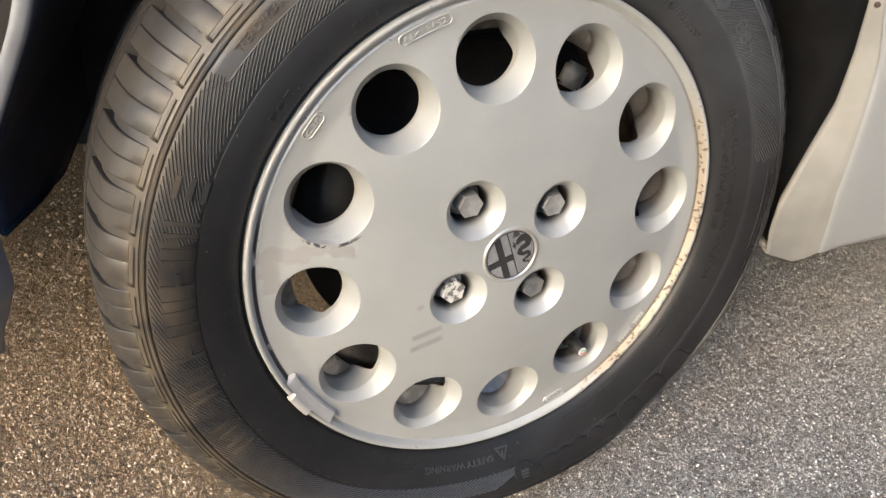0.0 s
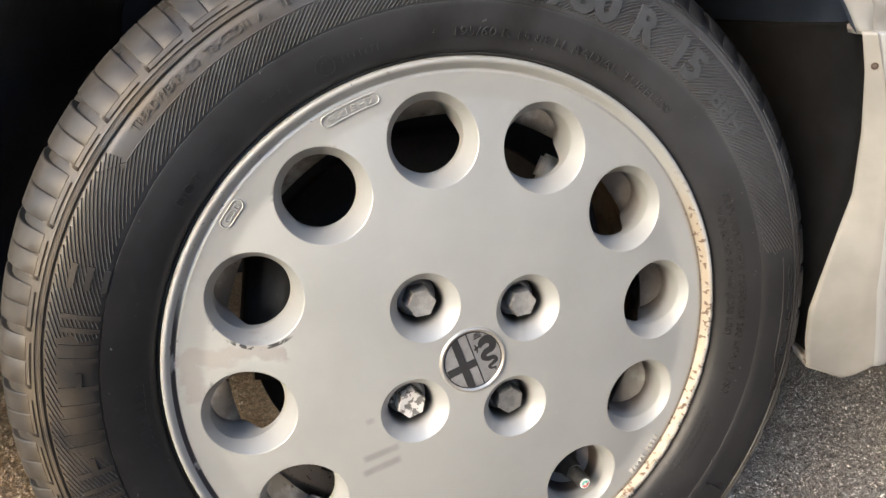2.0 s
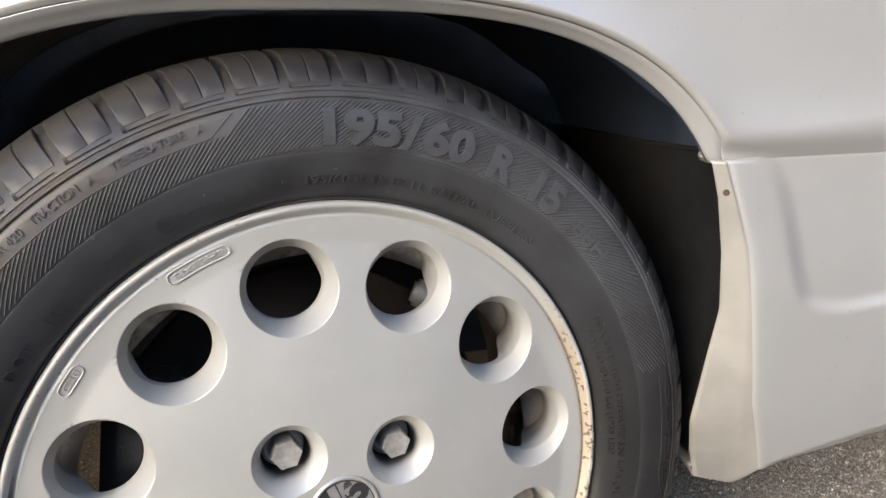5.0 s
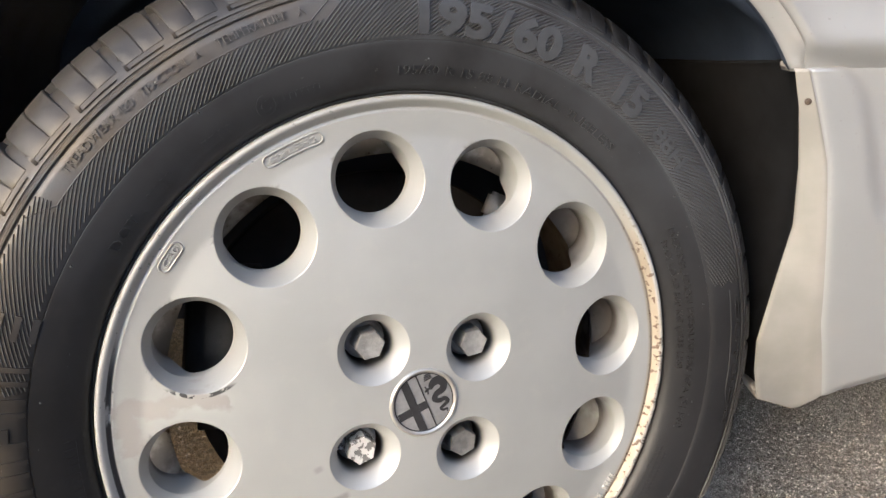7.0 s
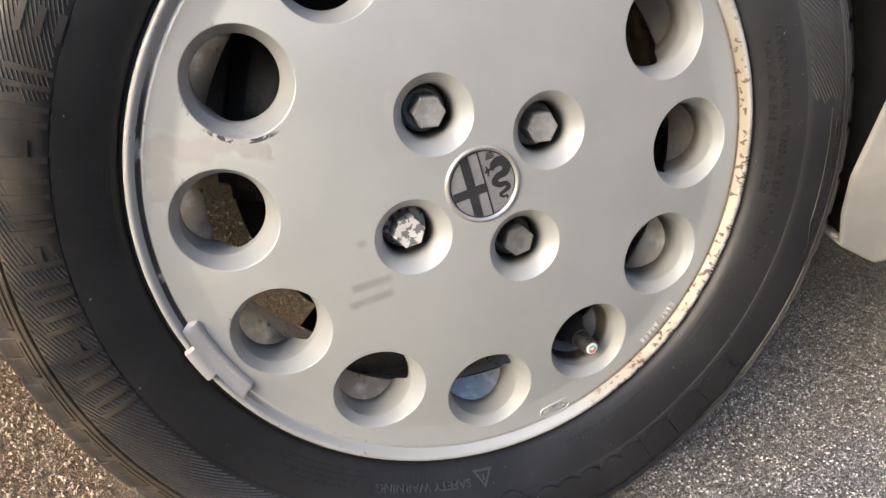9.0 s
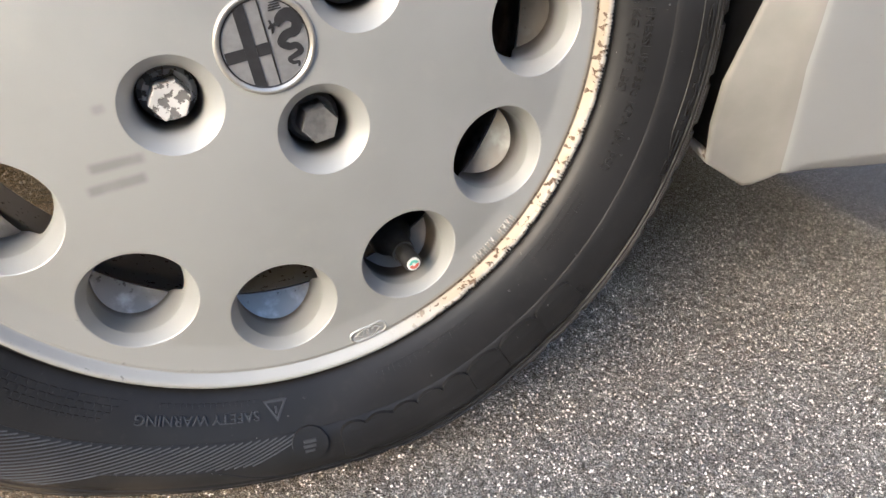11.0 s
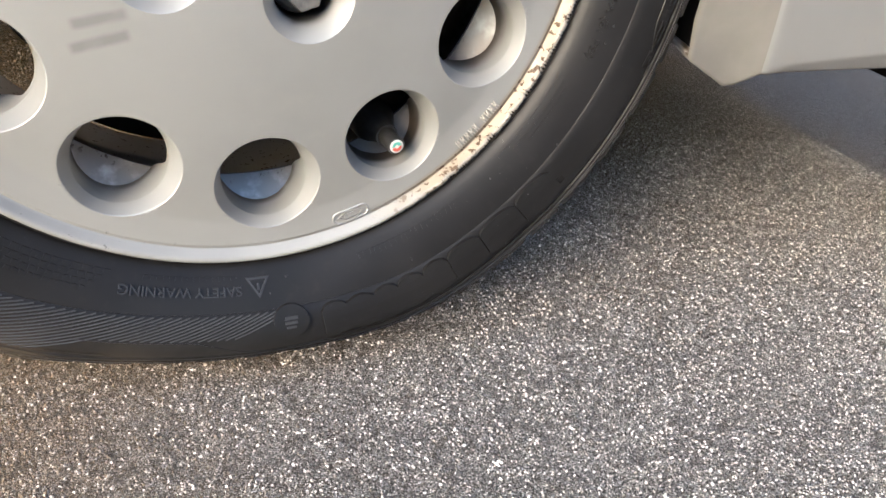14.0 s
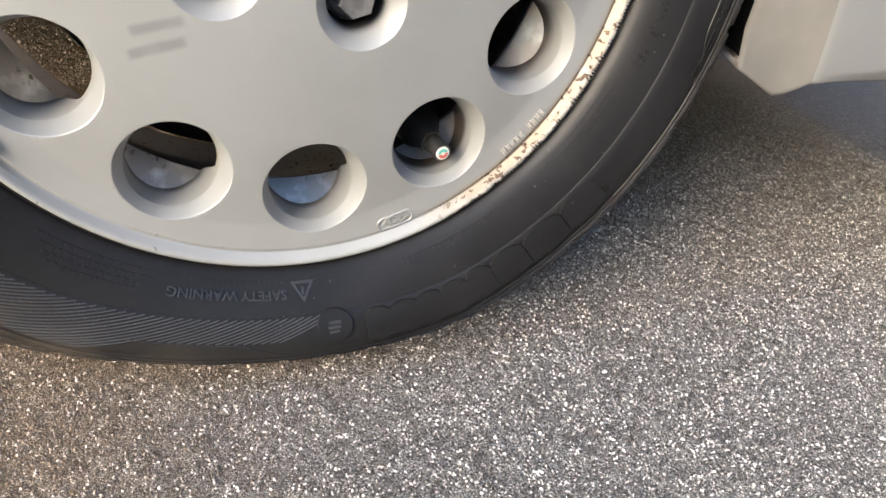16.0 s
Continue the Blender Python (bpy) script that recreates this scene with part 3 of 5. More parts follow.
# inner arch wall; unseen floor pan, bonnet, cabin close the car and block sky
flat_part("inner_wing", [(-0.42, -0.44), (0.42, -0.44), (0.42, -0.47), (-0.42, -0.47)], 0.188, 0.80, M_LINER)
# floor pan in pale paint, to bounce light onto the ground below
flat_part("floor_pan", [(-2.6, -0.06), (-0.38, -0.06), (-0.38, -1.60), (-2.6, -1.60)], 0.335, 0.36, M_DULL)
flat_part("engine_tray", [(-0.36, -0.46), (0.75, -0.46), (0.75, -1.40), (-0.36, -1.40)], 0.24, 0.30, M_LINER)
# two unseen slabs added to keep sky light from under the bumper
flat_part("sky_block_under", [(0.40, -0.085), (0.95, -0.16), (0.95, -1.5), (0.40, -1.5)], 0.222, 0.262, M_BLACK)
flat_part("sky_block_front", [(0.92, -0.20), (0.95, -0.20), (0.95, -1.5), (0.92, -1.5)], 0.13, 0.30, M_BLACK)
flat_part("bonnet", [(-0.75, -0.02), (0.75, -0.06), (0.75, -1.60), (-0.75, -1.64)], 0.83, 0.87, M_PAINT, "silver bonnet")
flat_part("cabin", [(-2.6, -0.02), (-0.70, -0.02), (-0.70, -1.60), (-2.6, -1.60)], 0.80, 1.38, M_DARK_REFLECT)
flat_part("door", [(-2.6, -0.006), (-1.30, -0.006), (-1.30, -0.05), (-2.6, -0.05)], 0.35, 0.82, M_DARK_REFLECT)


# ---- bumper ----
def bumper_o(z):
    return 0.009 - 0.65 * max(0.0, 0.5 - z) ** 2


def crease_s(z):
    return float(np.interp(z, (0.214, 0.294, 0.355, 0.43, 0.497), (0.372, 0.341, 0.326, 0.309, 0.283)))


def flange(k):
    """The bumper's inner edge, at the arch, as (s, o, z) from its foot to the fender."""
    z = 0.217 + (0.4965 - 0.217) * k
    zs = (0.217, 0.245, 0.275, 0.3275, 0.378, 0.426, 0.470, 0.4965)
    s = np.interp(z, zs, (0.3085, 0.3015, 0.2965, 0.3005, 0.304, 0.2955, 0.283, 0.2735))
    o = np.interp(z, zs, (-0.047, -0.045, -0.039, -0.030, -0.020, -0.010, 0.000, 0.004))
    return float(s), float(o), z


def bottom_z(s):
    return 0.2140 + 0.16 * max(0.0, s - 0.372)


def recess(s, z):
    """1 in the sunk field of the bumper, which runs up into the fender's lower band."""
    left = float(np.interp(z, (0.372, 0.385, 0.410, 0.4525, 0.478, 0.490, 0.4975), (0.372, 0.360, 0.347, 0.333, 0.323, 0.314, 0.300)))
    a, c = s - left, z - 0.3715 - 0.085 * (s - 0.385)
    a = (a + 0.004) * 0.55 - 0.004
    d = min(a, c) - 0.25 * max(0.0, 0.024 - abs(a - c)) ** 2 / 0.024
    return smoothstep(-0.004, 0.008, d)


BUMPER_COLUMNS = 4 + 9 + 81 - 1


def bumper_rows():
    rows = []
    outs = [0.0, 0.0015, 0.003, 0.006, 0.011] + [0.015 + 0.0025 * i for i in range(72)] + [0.23, 0.28, 0.34, 0.42]
    for j in range(111):
        k = j / 110
        row = []
        zt = 0.4965
        zc = 0.2150
        z = zc + (zt - zc) * k
        cs, co = crease_s(z), bumper_o(z)
        fs, fo, zf = flange(k)
        row += [on_side(fs + 0.006, fo - 0.30, zf), on_side(fs + 0.010, fo - 0.10, zf), on_side(fs + 0.014, fo - 0.030, zf + 0.002)]
        row.append(on_side(fs + 0.012, fo - 0.014, zf + 0.003))
        for m in range(9):
            q = m / 9
            tent = max(0.0, 1 - abs(q - 0.72) / (0.72 if q < 0.72 else 0.28)) * (1 - k) ** 3
            row.append(on_side(fs + (cs - fs) * q, fo + (co - fo) * q - 0.011 * tent, zf + (z - zf) * q - 0.018 * tent))
        for d in outs:
            s = cs + d
            zz = zt + (max(bottom_z(s), 0.19) - zt) * (1 - k)
            low = bottom_z(s) + 0.006 + 0.10 * min(d, 0.1)
            o = bumper_o(zz) - 0.55 * max(0.0, low - zz) * smoothstep(0.0, 0.02, d) - 0.0022 * math.exp(-d / 0.002) - 0.006 * recess(s, zz) - 0.25 * max(0.0, s - 0.45) ** 2
            row.append(on_side(s, o, zz))
        rows.append(row)
    # lower edge rolls under
    under = []
    for p in rows[0]:
        under.append(p + Vector((0.006, 0.02, 0.002)))
    under2 = [p + Vector((0.02, 0.09, 0.012)) for p in rows[0]]
    # in the sunk field the sheet runs on behind the fender; the raised end has a ledge
    deep = [0.0] * 13 + [recess(crease_s(0.4965) + d, 0.4965) for d in outs]
    top = [p + Vector((0, 0.0022 + 0.004 * (1 - k), 0.0030 * k + 0.001)) for p, k in zip(rows[-1], deep)]
    top2 = [p + Vector((0, 0.0022 + 0.012 * (1 - k), 0.0075 * k + 0.002)) for p, k in zip(rows[-1], deep)]
    return [under2, under] + rows + [top, top2]


bumper = panel("front_bumper", bumper_rows(), M_PAINT, "silver front bumper end with a recessed side panel", thick=0.0025)
bumper.data.materials.append(M_DULL)
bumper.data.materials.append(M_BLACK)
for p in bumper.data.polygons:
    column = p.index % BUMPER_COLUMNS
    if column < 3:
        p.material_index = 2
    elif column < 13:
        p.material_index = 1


def bumper_screw():
    bm = bmesh.new()
    bmesh.ops.create_uvsphere(bm, u_segments=14, v_segments=8, radius=0.0024)
    for v in bm.verts:
        v.co.z *= 0.5
        if v.co.z > 0.0010 and abs(v.co.x) < 0.0007:
            v.co.z -= 0.0006
    z = 0.474
    fs, fo, _ = flange((z - 0.217) / 0.2795)
    cs, co = crease_s(z), bumper_o(z)
    p = on_side(fs * 0.55 + cs * 0.45, fo * 0.55 + co * 0.45 + 0.0008, z)
    q = (OUT * 0.75 - AXIS * 0.6).normalized().to_track_quat("Z", "Y").to_matrix().to_4x4()
    bm.transform(Matrix.Translation(p) @ q)
    part("screw", bm, M_STEEL, bumper, "rusty bumper screw")


bumper_screw()


# ---- side skirt ----
def skirt_front(z):
    return float(np.interp(z, (0.200, 0.2295, 0.269, 0.307, 0.338), (-0.3815, -0.3803, -0.3782, -0.3735, -0.3697)))


SKIRT = ((-0.060, 0.3385), (-0.020, 0.3385), (-0.006, 0.3370), (-0.0015, 0.3340), (0.0005, 0.328), (0.003, 0.310), (0.0045, 0.285), (0.004, 0.262), (0.001, 0.240), (-0.001, 0.226),
         (-0.0005, 0.214), (-0.002, 0.2045), (-0.006, 0.1985), (-0.014, 0.1950), (-0.04, 0.1935), (-0.09, 0.195))


def skirt_rows():
    rows = []
    for e, shrink in ((0.0, 0.0055), (0.0006, 0.003), (0.0025, 0.001), (0.006, 0.0), (0.02, 0), (0.05, 0), (0.1, 0), (0.3, 0), (0.7, 0), (1.3, 0), (2.2, 0)):
        rows.append([on_side(skirt_front(z) - e, (max(o, -0.03) if e < 0.01 else o) - (shrink if o > -0.03 else 0), 0.2 + (z - 0.2) * 0.978 + sill_slope(skirt_front(z) - e, z)) for o, z in SKIRT])
    return rows


skirt = panel("side_skirt", skirt_rows(), M_SKIRT, "silver plastic side skirt behind the wheel")


def skirt_end():
    """The closed front end of the skirt, which faces the wheel."""
    rows = []
    for k in range(25):
        z = 0.3375 - 0.1420 * k / 24
        o = float(np.interp(z, [p[1] for p in SKIRT[2:14]][::-1], [p[0] for p in SKIRT[2:14]][::-1]))
        zb = z + 0.010 * smoothstep(0.31, 0.3375, z)
        s = float(np.interp(z, (0.200, 0.211, 0.241, 0.2665, 0.2915, 0.3196, 0.3375), (-0.388, -0.380, -0.3705, -0.372, -0.3735, -0.374, -0.3665)))
        f = skirt_front(z)
        rows.append([on_side(f + (s - f) * q + 0.0012 * math.sin(math.pi * q), o - 0.0052 + (-0.045 - o + 0.0052) * q, z + (zb - z) * q) for q in (0, 0.06, 0.2, 0.4, 0.6, 0.8, 0.95, 1.0)])
    ob = mesh_object("end_cap", [p for r in rows for p in r], grid_faces(8, 25), M_CAP_SHADE)
    as_part(ob, skirt, "end of the skirt, its bluish shade put into the colour")


skirt_end()
SEAL = ((-0.012, 0.3315), (-0.0035, 0.3312), (-0.0030, 0.3335), (-0.0048, 0.3360), (-0.0055, 0.3400), (-0.0040, 0.3435), (-0.0015, 0.3445), (-0.0008, 0.3455), (-0.0020, 0.3465), (-0.010, 0.3470))
seal_rows = []
for e, drop in ((-0.3690, 0.008), (-0.3715, 0.003), (-0.375, 0.0), (-0.42, 0.0), (-0.6, 0.0), (-1.2, 0.0), (-2.4, 0.0)):
    seal_rows.append([on_side(e, o - drop, z + sill_slope(e, z)) for o, z in SEAL])
seal = panel("skirt_seal", seal_rows, M_TRIM, "black seal above the side skirt", thick=-0.0008)


# ---- the wheel ----
CAMBER = radians(2.2)
PHASE = 8.16
HOLES = [radians(PHASE + 30 * i) for i in range(12)]
BOLTS = [radians(PHASE + 30 + 90 * i) for i in range(4)]
HOLE_R, HOLE_AT = 0.03135, 0.1545
BOLT_R, BOLT_AT = 0.0247, 0.0534
WHEEL = UNDO @ pose(0.0012, 0, HUB, math.degrees(-CAMBER), 0, 0.32)


def face_y(r):
    """Depth of the wheel's face at a radius: a shallow dome, then a flatter band by the lip."""
    soft = 0.0012
    r -= soft * math.log1p(math.exp((r - 0.1790) / soft))
    return 0.0033 + 0.67 * max(0.0, r - 0.02) ** 2


def face_slope(r):
    return (face_y(r + 0.0004) - face_y(r - 0.0004)) / 0.0008


def edge_y(r):
    """Depth of the sharp inner edge of the round holes."""
    return 0.0300 - 0.178 * (r - 0.1545)


def back_y(r):
    """Depth of the back of the disc; further out it meets the cone of the rim's well."""
    return 0.037 + 0.0205 * smoothstep(0.150, 0.165, r) if r < 0.165 else 0.0575 - 0.7 * (r - 0.165)


def build_alloy():
    from mathutils.geometry import delaunay_2d_cdt
    pts, edges = [], []

    def circle(cx, cz, rad, count, inner=False):
        o = len(pts)
        for i in range(count):
            a = 2 * math.pi * i / count
            pts.append(Vector((cx + rad * math.cos(a), cz + rad * math.sin(a))))
            edges.append((o + i, o + (i + 1) % count))

    hc = [(HOLE_AT * math.cos(a), HOLE_AT * math.sin(a)) for a in HOLES]
    bc = [(BOLT_AT * math.cos(a), BOLT_AT * math.sin(a)) for a in BOLTS]
    R_FACE, R_MID = 0.1965, 0.0215
    circle(0, 0, R_FACE, 288)
    circle(0, 0, R_MID, 72)
    for c in hc:
        circle(*c, HOLE_R, 64)
    for c in bc:
        circle(*c, BOLT_R, 48)
    for ring in (0.1740, 0.1760, 0.1775, 0.1790, 0.1805, 0.1825, 0.1850, 0.1880, 0.1910, 0.1935, 0.1952):
        circle(0, 0, ring, 288)
    step = 0.0055
    for j in range(-40, 41):
        for i in range(-40, 41):
            x, z = (i + 0.5 * (j % 2)) * step, j * step * 0.866
            r = math.hypot(x, z)
            if r > 0.1715 or r < R_MID + 0.003:
                continue
            if any(math.hypot(x - c[0], z - c[1]) < HOLE_R + 0.0025 for c in hc) or any(math.hypot(x - c[0], z - c[1]) < BOLT_R + 0.0025 for c in bc):
                continue
            pts.append(Vector((x, z)))
    vs, _, tris, *_ = delaunay_2d_cdt(pts, edges, [], 0, 1e-6)
    verts, normals, faces = [], [], []

    def put(co, nrm):
        verts.append(Vector(co))
        normals.append(Vector(nrm).normalized())
        return len(verts) - 1

    for p in vs:
        r = p.length
        slope = face_slope(r)
        put((p.x, face_y(r), p.y), (slope * p.x / max(r, 1e-6), -1, slope * p.y / max(r, 1e-6)))
    for t in tris:
        c = sum((vs[i] for i in t), Vector((0, 0))) / len(t)
        r = c.length
        if r > R_FACE or r < R_MID:
            continue
        if any(math.hypot(c.x - q[0], c.y - q[1]) < HOLE_R * 0.998 for q in hc) or any(math.hypot(c.x - q[0], c.y - q[1]) < BOLT_R * 0.998 for q in bc):
            continue
        faces.append(tuple(t))

    def ring_strip(rows, nrms, count):
        """Joins rings of vertices; rows: lists of positions; nrms: lists of normals."""
        idx = [[put(p, q) for p, q in zip(row, nr)] for row, nr in zip(rows, nrms)]
        for a, b in zip(idx, idx[1:]):
            for i in range(count):
                faces.append((a[i], a[(i + 1) % count], b[(i + 1) % count], b[i]))

    def pit(cx, cz, bands, count):
        """Bands of (radius, depth) pairs; each band has its own edges. Depth None: the back of the disc."""
        for band in bands:
            rows, nrms = [], []
            (ra, da, *_), (rb, db, *_) = band[0], band[-1]
            for rad, depth, ny in band:
                row, nr = [], []
                for i in range(count):
                    a = 2 * math.pi * i / count
                    x, z = cx + rad * math.cos(a), cz + rad * math.sin(a)
                    r = math.hypot(x, z)
                    row.append((x, back_y(r) if depth is None else edge_y(r) + depth - 1 if depth > 0.5 else face_y(r) + depth, z))
                    nr.append((-math.cos(a), ny, -math.sin(a)))
                rows.append(row)
                nrms.append(nr)
            ring_strip(rows, nrms, count)

    # depths of 1 and more are counted from the inner edge
    hole_bands = (((HOLE_R, 0.0, -2.2), (HOLE_R - 0.0006, 0.0004, -0.9)), ((HOLE_R - 0.0006, 0.0004, -0.47), (0.0257, 1.0, -0.42)),
                  ((0.0257, 1.0, -0.40), (0.0253, 1.0009, -0.10)), ((0.0253, 1.0009, -0.02), (0.0250, None, -0.02)))
    for c in hc:
        pit(*c, hole_bands, 64)
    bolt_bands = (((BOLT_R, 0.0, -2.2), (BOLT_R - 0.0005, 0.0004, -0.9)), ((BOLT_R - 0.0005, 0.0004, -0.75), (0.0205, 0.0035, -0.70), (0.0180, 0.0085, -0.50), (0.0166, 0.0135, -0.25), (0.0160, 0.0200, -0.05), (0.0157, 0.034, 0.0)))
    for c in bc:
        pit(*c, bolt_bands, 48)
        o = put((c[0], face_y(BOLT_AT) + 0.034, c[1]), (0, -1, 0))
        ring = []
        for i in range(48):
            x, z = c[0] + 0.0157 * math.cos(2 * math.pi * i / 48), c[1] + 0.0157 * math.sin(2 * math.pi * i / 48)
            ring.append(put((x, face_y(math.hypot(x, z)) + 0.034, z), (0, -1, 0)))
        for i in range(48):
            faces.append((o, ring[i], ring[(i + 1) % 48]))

    # gutter, rolled lip, outside of the flange, then the barrel and the back of the disc
    count = 2304
    lip = ((0.1965, face_y(0.1965)), (0.1971, 0.0207), (0.1978, 0.0208), (0.1986, 0.0200), (0.1995, 0.0189), (0.2005, 0.0178), (0.2014, 0.0167), (0.2026, 0.0155), (0.2043, 0.0153), (0.2055, 0.0164), (0.2060, 0.0200), (0.2054, 0.030))
    rows, nrms = [], []
    for m, (rad, y) in enumerate(lip):
        row, nr = [], []
        pr, py = lip[max(0, m - 1)]
        qr, qy = lip[min(len(lip) - 1, m + 1)]
        tr, ty = qr - pr, qy - py
        for i in range(count):
            a = 2 * math.pi * i / count
            c, s = math.cos(a), math.sin(a)
            deg = (math.degrees(a) + 180) % 360 - 180
            wear = smoothstep(-64, -45, deg) * smoothstep(16, 2, deg)
            dy = dr = 0.0
            if m >= 4:
                v = noise.noise(Vector((c * 60, s * 60, m * 0.25))) + 0.7 * noise.noise(Vector((c * 190, s * 190, m * 0.4)))
                tooth = (0.5 + 0.5 * math.sin(a * 610 + 5 * noise.noise(Vector((c * 25, s * 25, 1))))) * max(0.0, noise.noise(Vector((c * 33, s * 33, 5))) + 0.35)
                dy = wear * (0.0004 + 0.0007 * v + (0.0030 * tooth if 6 <= m <= 9 else 0.0)) + 0.0002 * noise.noise(Vector((c * 40, s * 40, 7)))
                dr = -wear * (abs(v) * 0.0004 + (0.0016 * tooth if m >= 7 else 0.0))
            row.append(((rad + dr) * c, y + dy, (rad + dr) * s))
            nr.append((ty * c, -tr, ty * s))
        rows.append(row)
        nrms.append(nr)
    ring_strip(rows, nrms, count)
    count = 288
    barrel = ((0.2054, 0.030, -0.57, -0.82), (0.1880, 0.0414, -0.57, -0.82), (0.1650, 0.0575, -0.57, -0.82))
    tail = ((0.1650, 0.0575, 0.3, 1), (0.1665, 0.0620, 0.3, 1), (0.186, 0.088, -0.5, -1), (0.188, 0.13, -1, 0), (0.190, 0.172, -1, 0), (0.202, 0.176, 0, 1), (0.204, 0.172, 1, 0), (0.192, 0.14, 1, 0))
    for prof in (barrel, tail):
        rows = [[(r * math.cos(2 * math.pi * i / count), y, r * math.sin(2 * math.pi * i / count)) for i in range(count)] for r, y, _, _ in prof]
        nrms = [[(nr * math.cos(2 * math.pi * i / count), ny, nr * math.sin(2 * math.pi * i / count)) for i in range(count)] for _, _, nr, ny in prof]
        ring_strip(rows, nrms, count)
    # turn every face to the side that its normals look to
    for k, f in enumerate(faces):
        g = (verts[f[1]] - verts[f[0]]).cross(verts[f[2]] - verts[f[0]])
        if g.dot(sum((normals[i] for i in f), Vector())) < 0:
            faces[k] = f[::-1]
    # weld what shares a place, and keep the edges crisp with a normal for each corner
    index, welded, corner = {}, [], []
    kept = []
    for f in faces:
        ids = []
        for i in f:
            key = tuple(round(c, 6) for c in verts[i])
            if key not in index:
                index[key] = len(welded)
                welded.append(verts[i])
            ids.append(index[key])
        if len(set(ids)) == len(ids):
            kept.append(tuple(ids))
            corner += [normals[i] for i in f]
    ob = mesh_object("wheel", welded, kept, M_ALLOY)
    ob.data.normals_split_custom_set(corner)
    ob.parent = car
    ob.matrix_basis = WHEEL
    return tagged(ob, "silver alloy wheel with twelve round holes and a kerbed edge")


wheel = build_alloy()


# ---- tyre ----
def squash(x, y, z):
    """Presses the tyre flat where it stands on the ground, and bulges its side there."""
    r = math.hypot(x, z)
    if r < 0.2056:
        return Vector((x, y, z))
    a = math.atan2(x, -z)
    k = max(0.0, 1 - abs(a) / radians(48))
    k = k * k * (3 - 2 * k)
    bulge = 0.0165 * k * math.sin(math.pi * min(1, max(0, (r - 0.2056) / 0.094)) ** 2.1)
    sign = -1 if y < 0.098 else 1
    floor = (HUB - (y * math.sin(CAMBER))) / math.cos(CAMBER) - 0.0004
    top, r2 = 0.3035, r
    if abs(a) < 1.2:
        lim = floor / math.cos(a)
        # a soft lesser of the two radii
        d = (top - lim) / 0.012
        cut = 0.012 * (math.log1p(math.exp(-abs(d))) + max(d, 0.0))
        cut -= 0.012 * math.log1p(math.exp((top - floor / math.cos(1.19)) / 0.012)) * smoothstep(0.6, 1.19, abs(a))
        r2 = 0.2056 + (r - 0.2056) * (top - cut - 0.2056) / (top - 0.2056)
    return Vector((x * r2 / r, y + sign * bulge, z * r2 / r))


SIDEWALL = ((0.2030, 0.0290), (0.2050, 0.0215), (0.2072, 0.0188), (0.2082, 0.0196), (0.2094, 0.0168), (0.2130, 0.0135), (0.2180, 0.0104), (0.2240, 0.0074), (0.2300, 0.0050),
            (0.2360, 0.0033), (0.2388, 0.0026), (0.2392, 0.0031), (0.2398, 0.0024), (0.2450, 0.0014), (0.2520, 0.0008), (0.2600, 0.0012), (0.2660, 0.0024), (0.2690, 0.0033), (0.2696, 0.0042),
            (0.2704, 0.0041), (0.2710, 0.0030), (0.2722, 0.0032), (0.2728, 0.0046), (0.2740, 0.0048), (0.2746, 0.0042), (0.2775, 0.0064), (0.2815, 0.0105))


def side_y(r):
    return float(np.interp(r, [p[0] for p in SIDEWALL], [p[1] for p in SIDEWALL]))


def build_tyre():
    floor_part = [(0.2862, 0.0150), (0.2908, 0.0212), (0.2942, 0.0305), (0.2962, 0.0410), (0.2970, 0.0520), (0.2958, 0.0640), (0.2945, 0.0720), (0.2945, 0.0725), (0.2945, 0.0795), (0.3028, 0.0800), (0.3033, 0.0945), (0.2960, 0.0950), (0.2960, 0.1010), (0.3033, 0.1015), (0.3028, 0.1165), (0.2945, 0.1170), (0.2945, 0.1240), (0.3015, 0.1245),
                  (0.3000, 0.150), (0.2950, 0.170), (0.286, 0.182), (0.27, 0.192), (0.25, 0.195), (0.23, 0.191), (0.21, 0.180), (0.203, 0.170)]
    prof = list(SIDEWALL) + floor_part
    count = 360
    verts = []
    for i in range(count):
        a = 2 * math.pi * i / count
        c, s = math.cos(a), math.sin(a)
        for r, y in prof:
            verts.append(squash(r * c, y, r * s))
    n = len(prof)
    faces = [(i * n + j, i * n + j + 1, ((i + 1) % count) * n + j + 1, ((i + 1) % count) * n + j) for i in range(count) for j in range(n - 1)]
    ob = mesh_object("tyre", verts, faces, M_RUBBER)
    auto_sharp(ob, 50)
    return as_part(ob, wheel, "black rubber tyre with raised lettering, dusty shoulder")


tyre = build_tyre()
BLOCK = ((0.2800, 0.0086), (0.2850, 0.0120), (0.2900, 0.0164), (0.2940, 0.0218), (0.2972, 0.0290), (0.2996, 0.0390), (0.3012, 0.0500), (0.3022, 0.0620), (0.3026, 0.0718))
DEEP = 0.0095


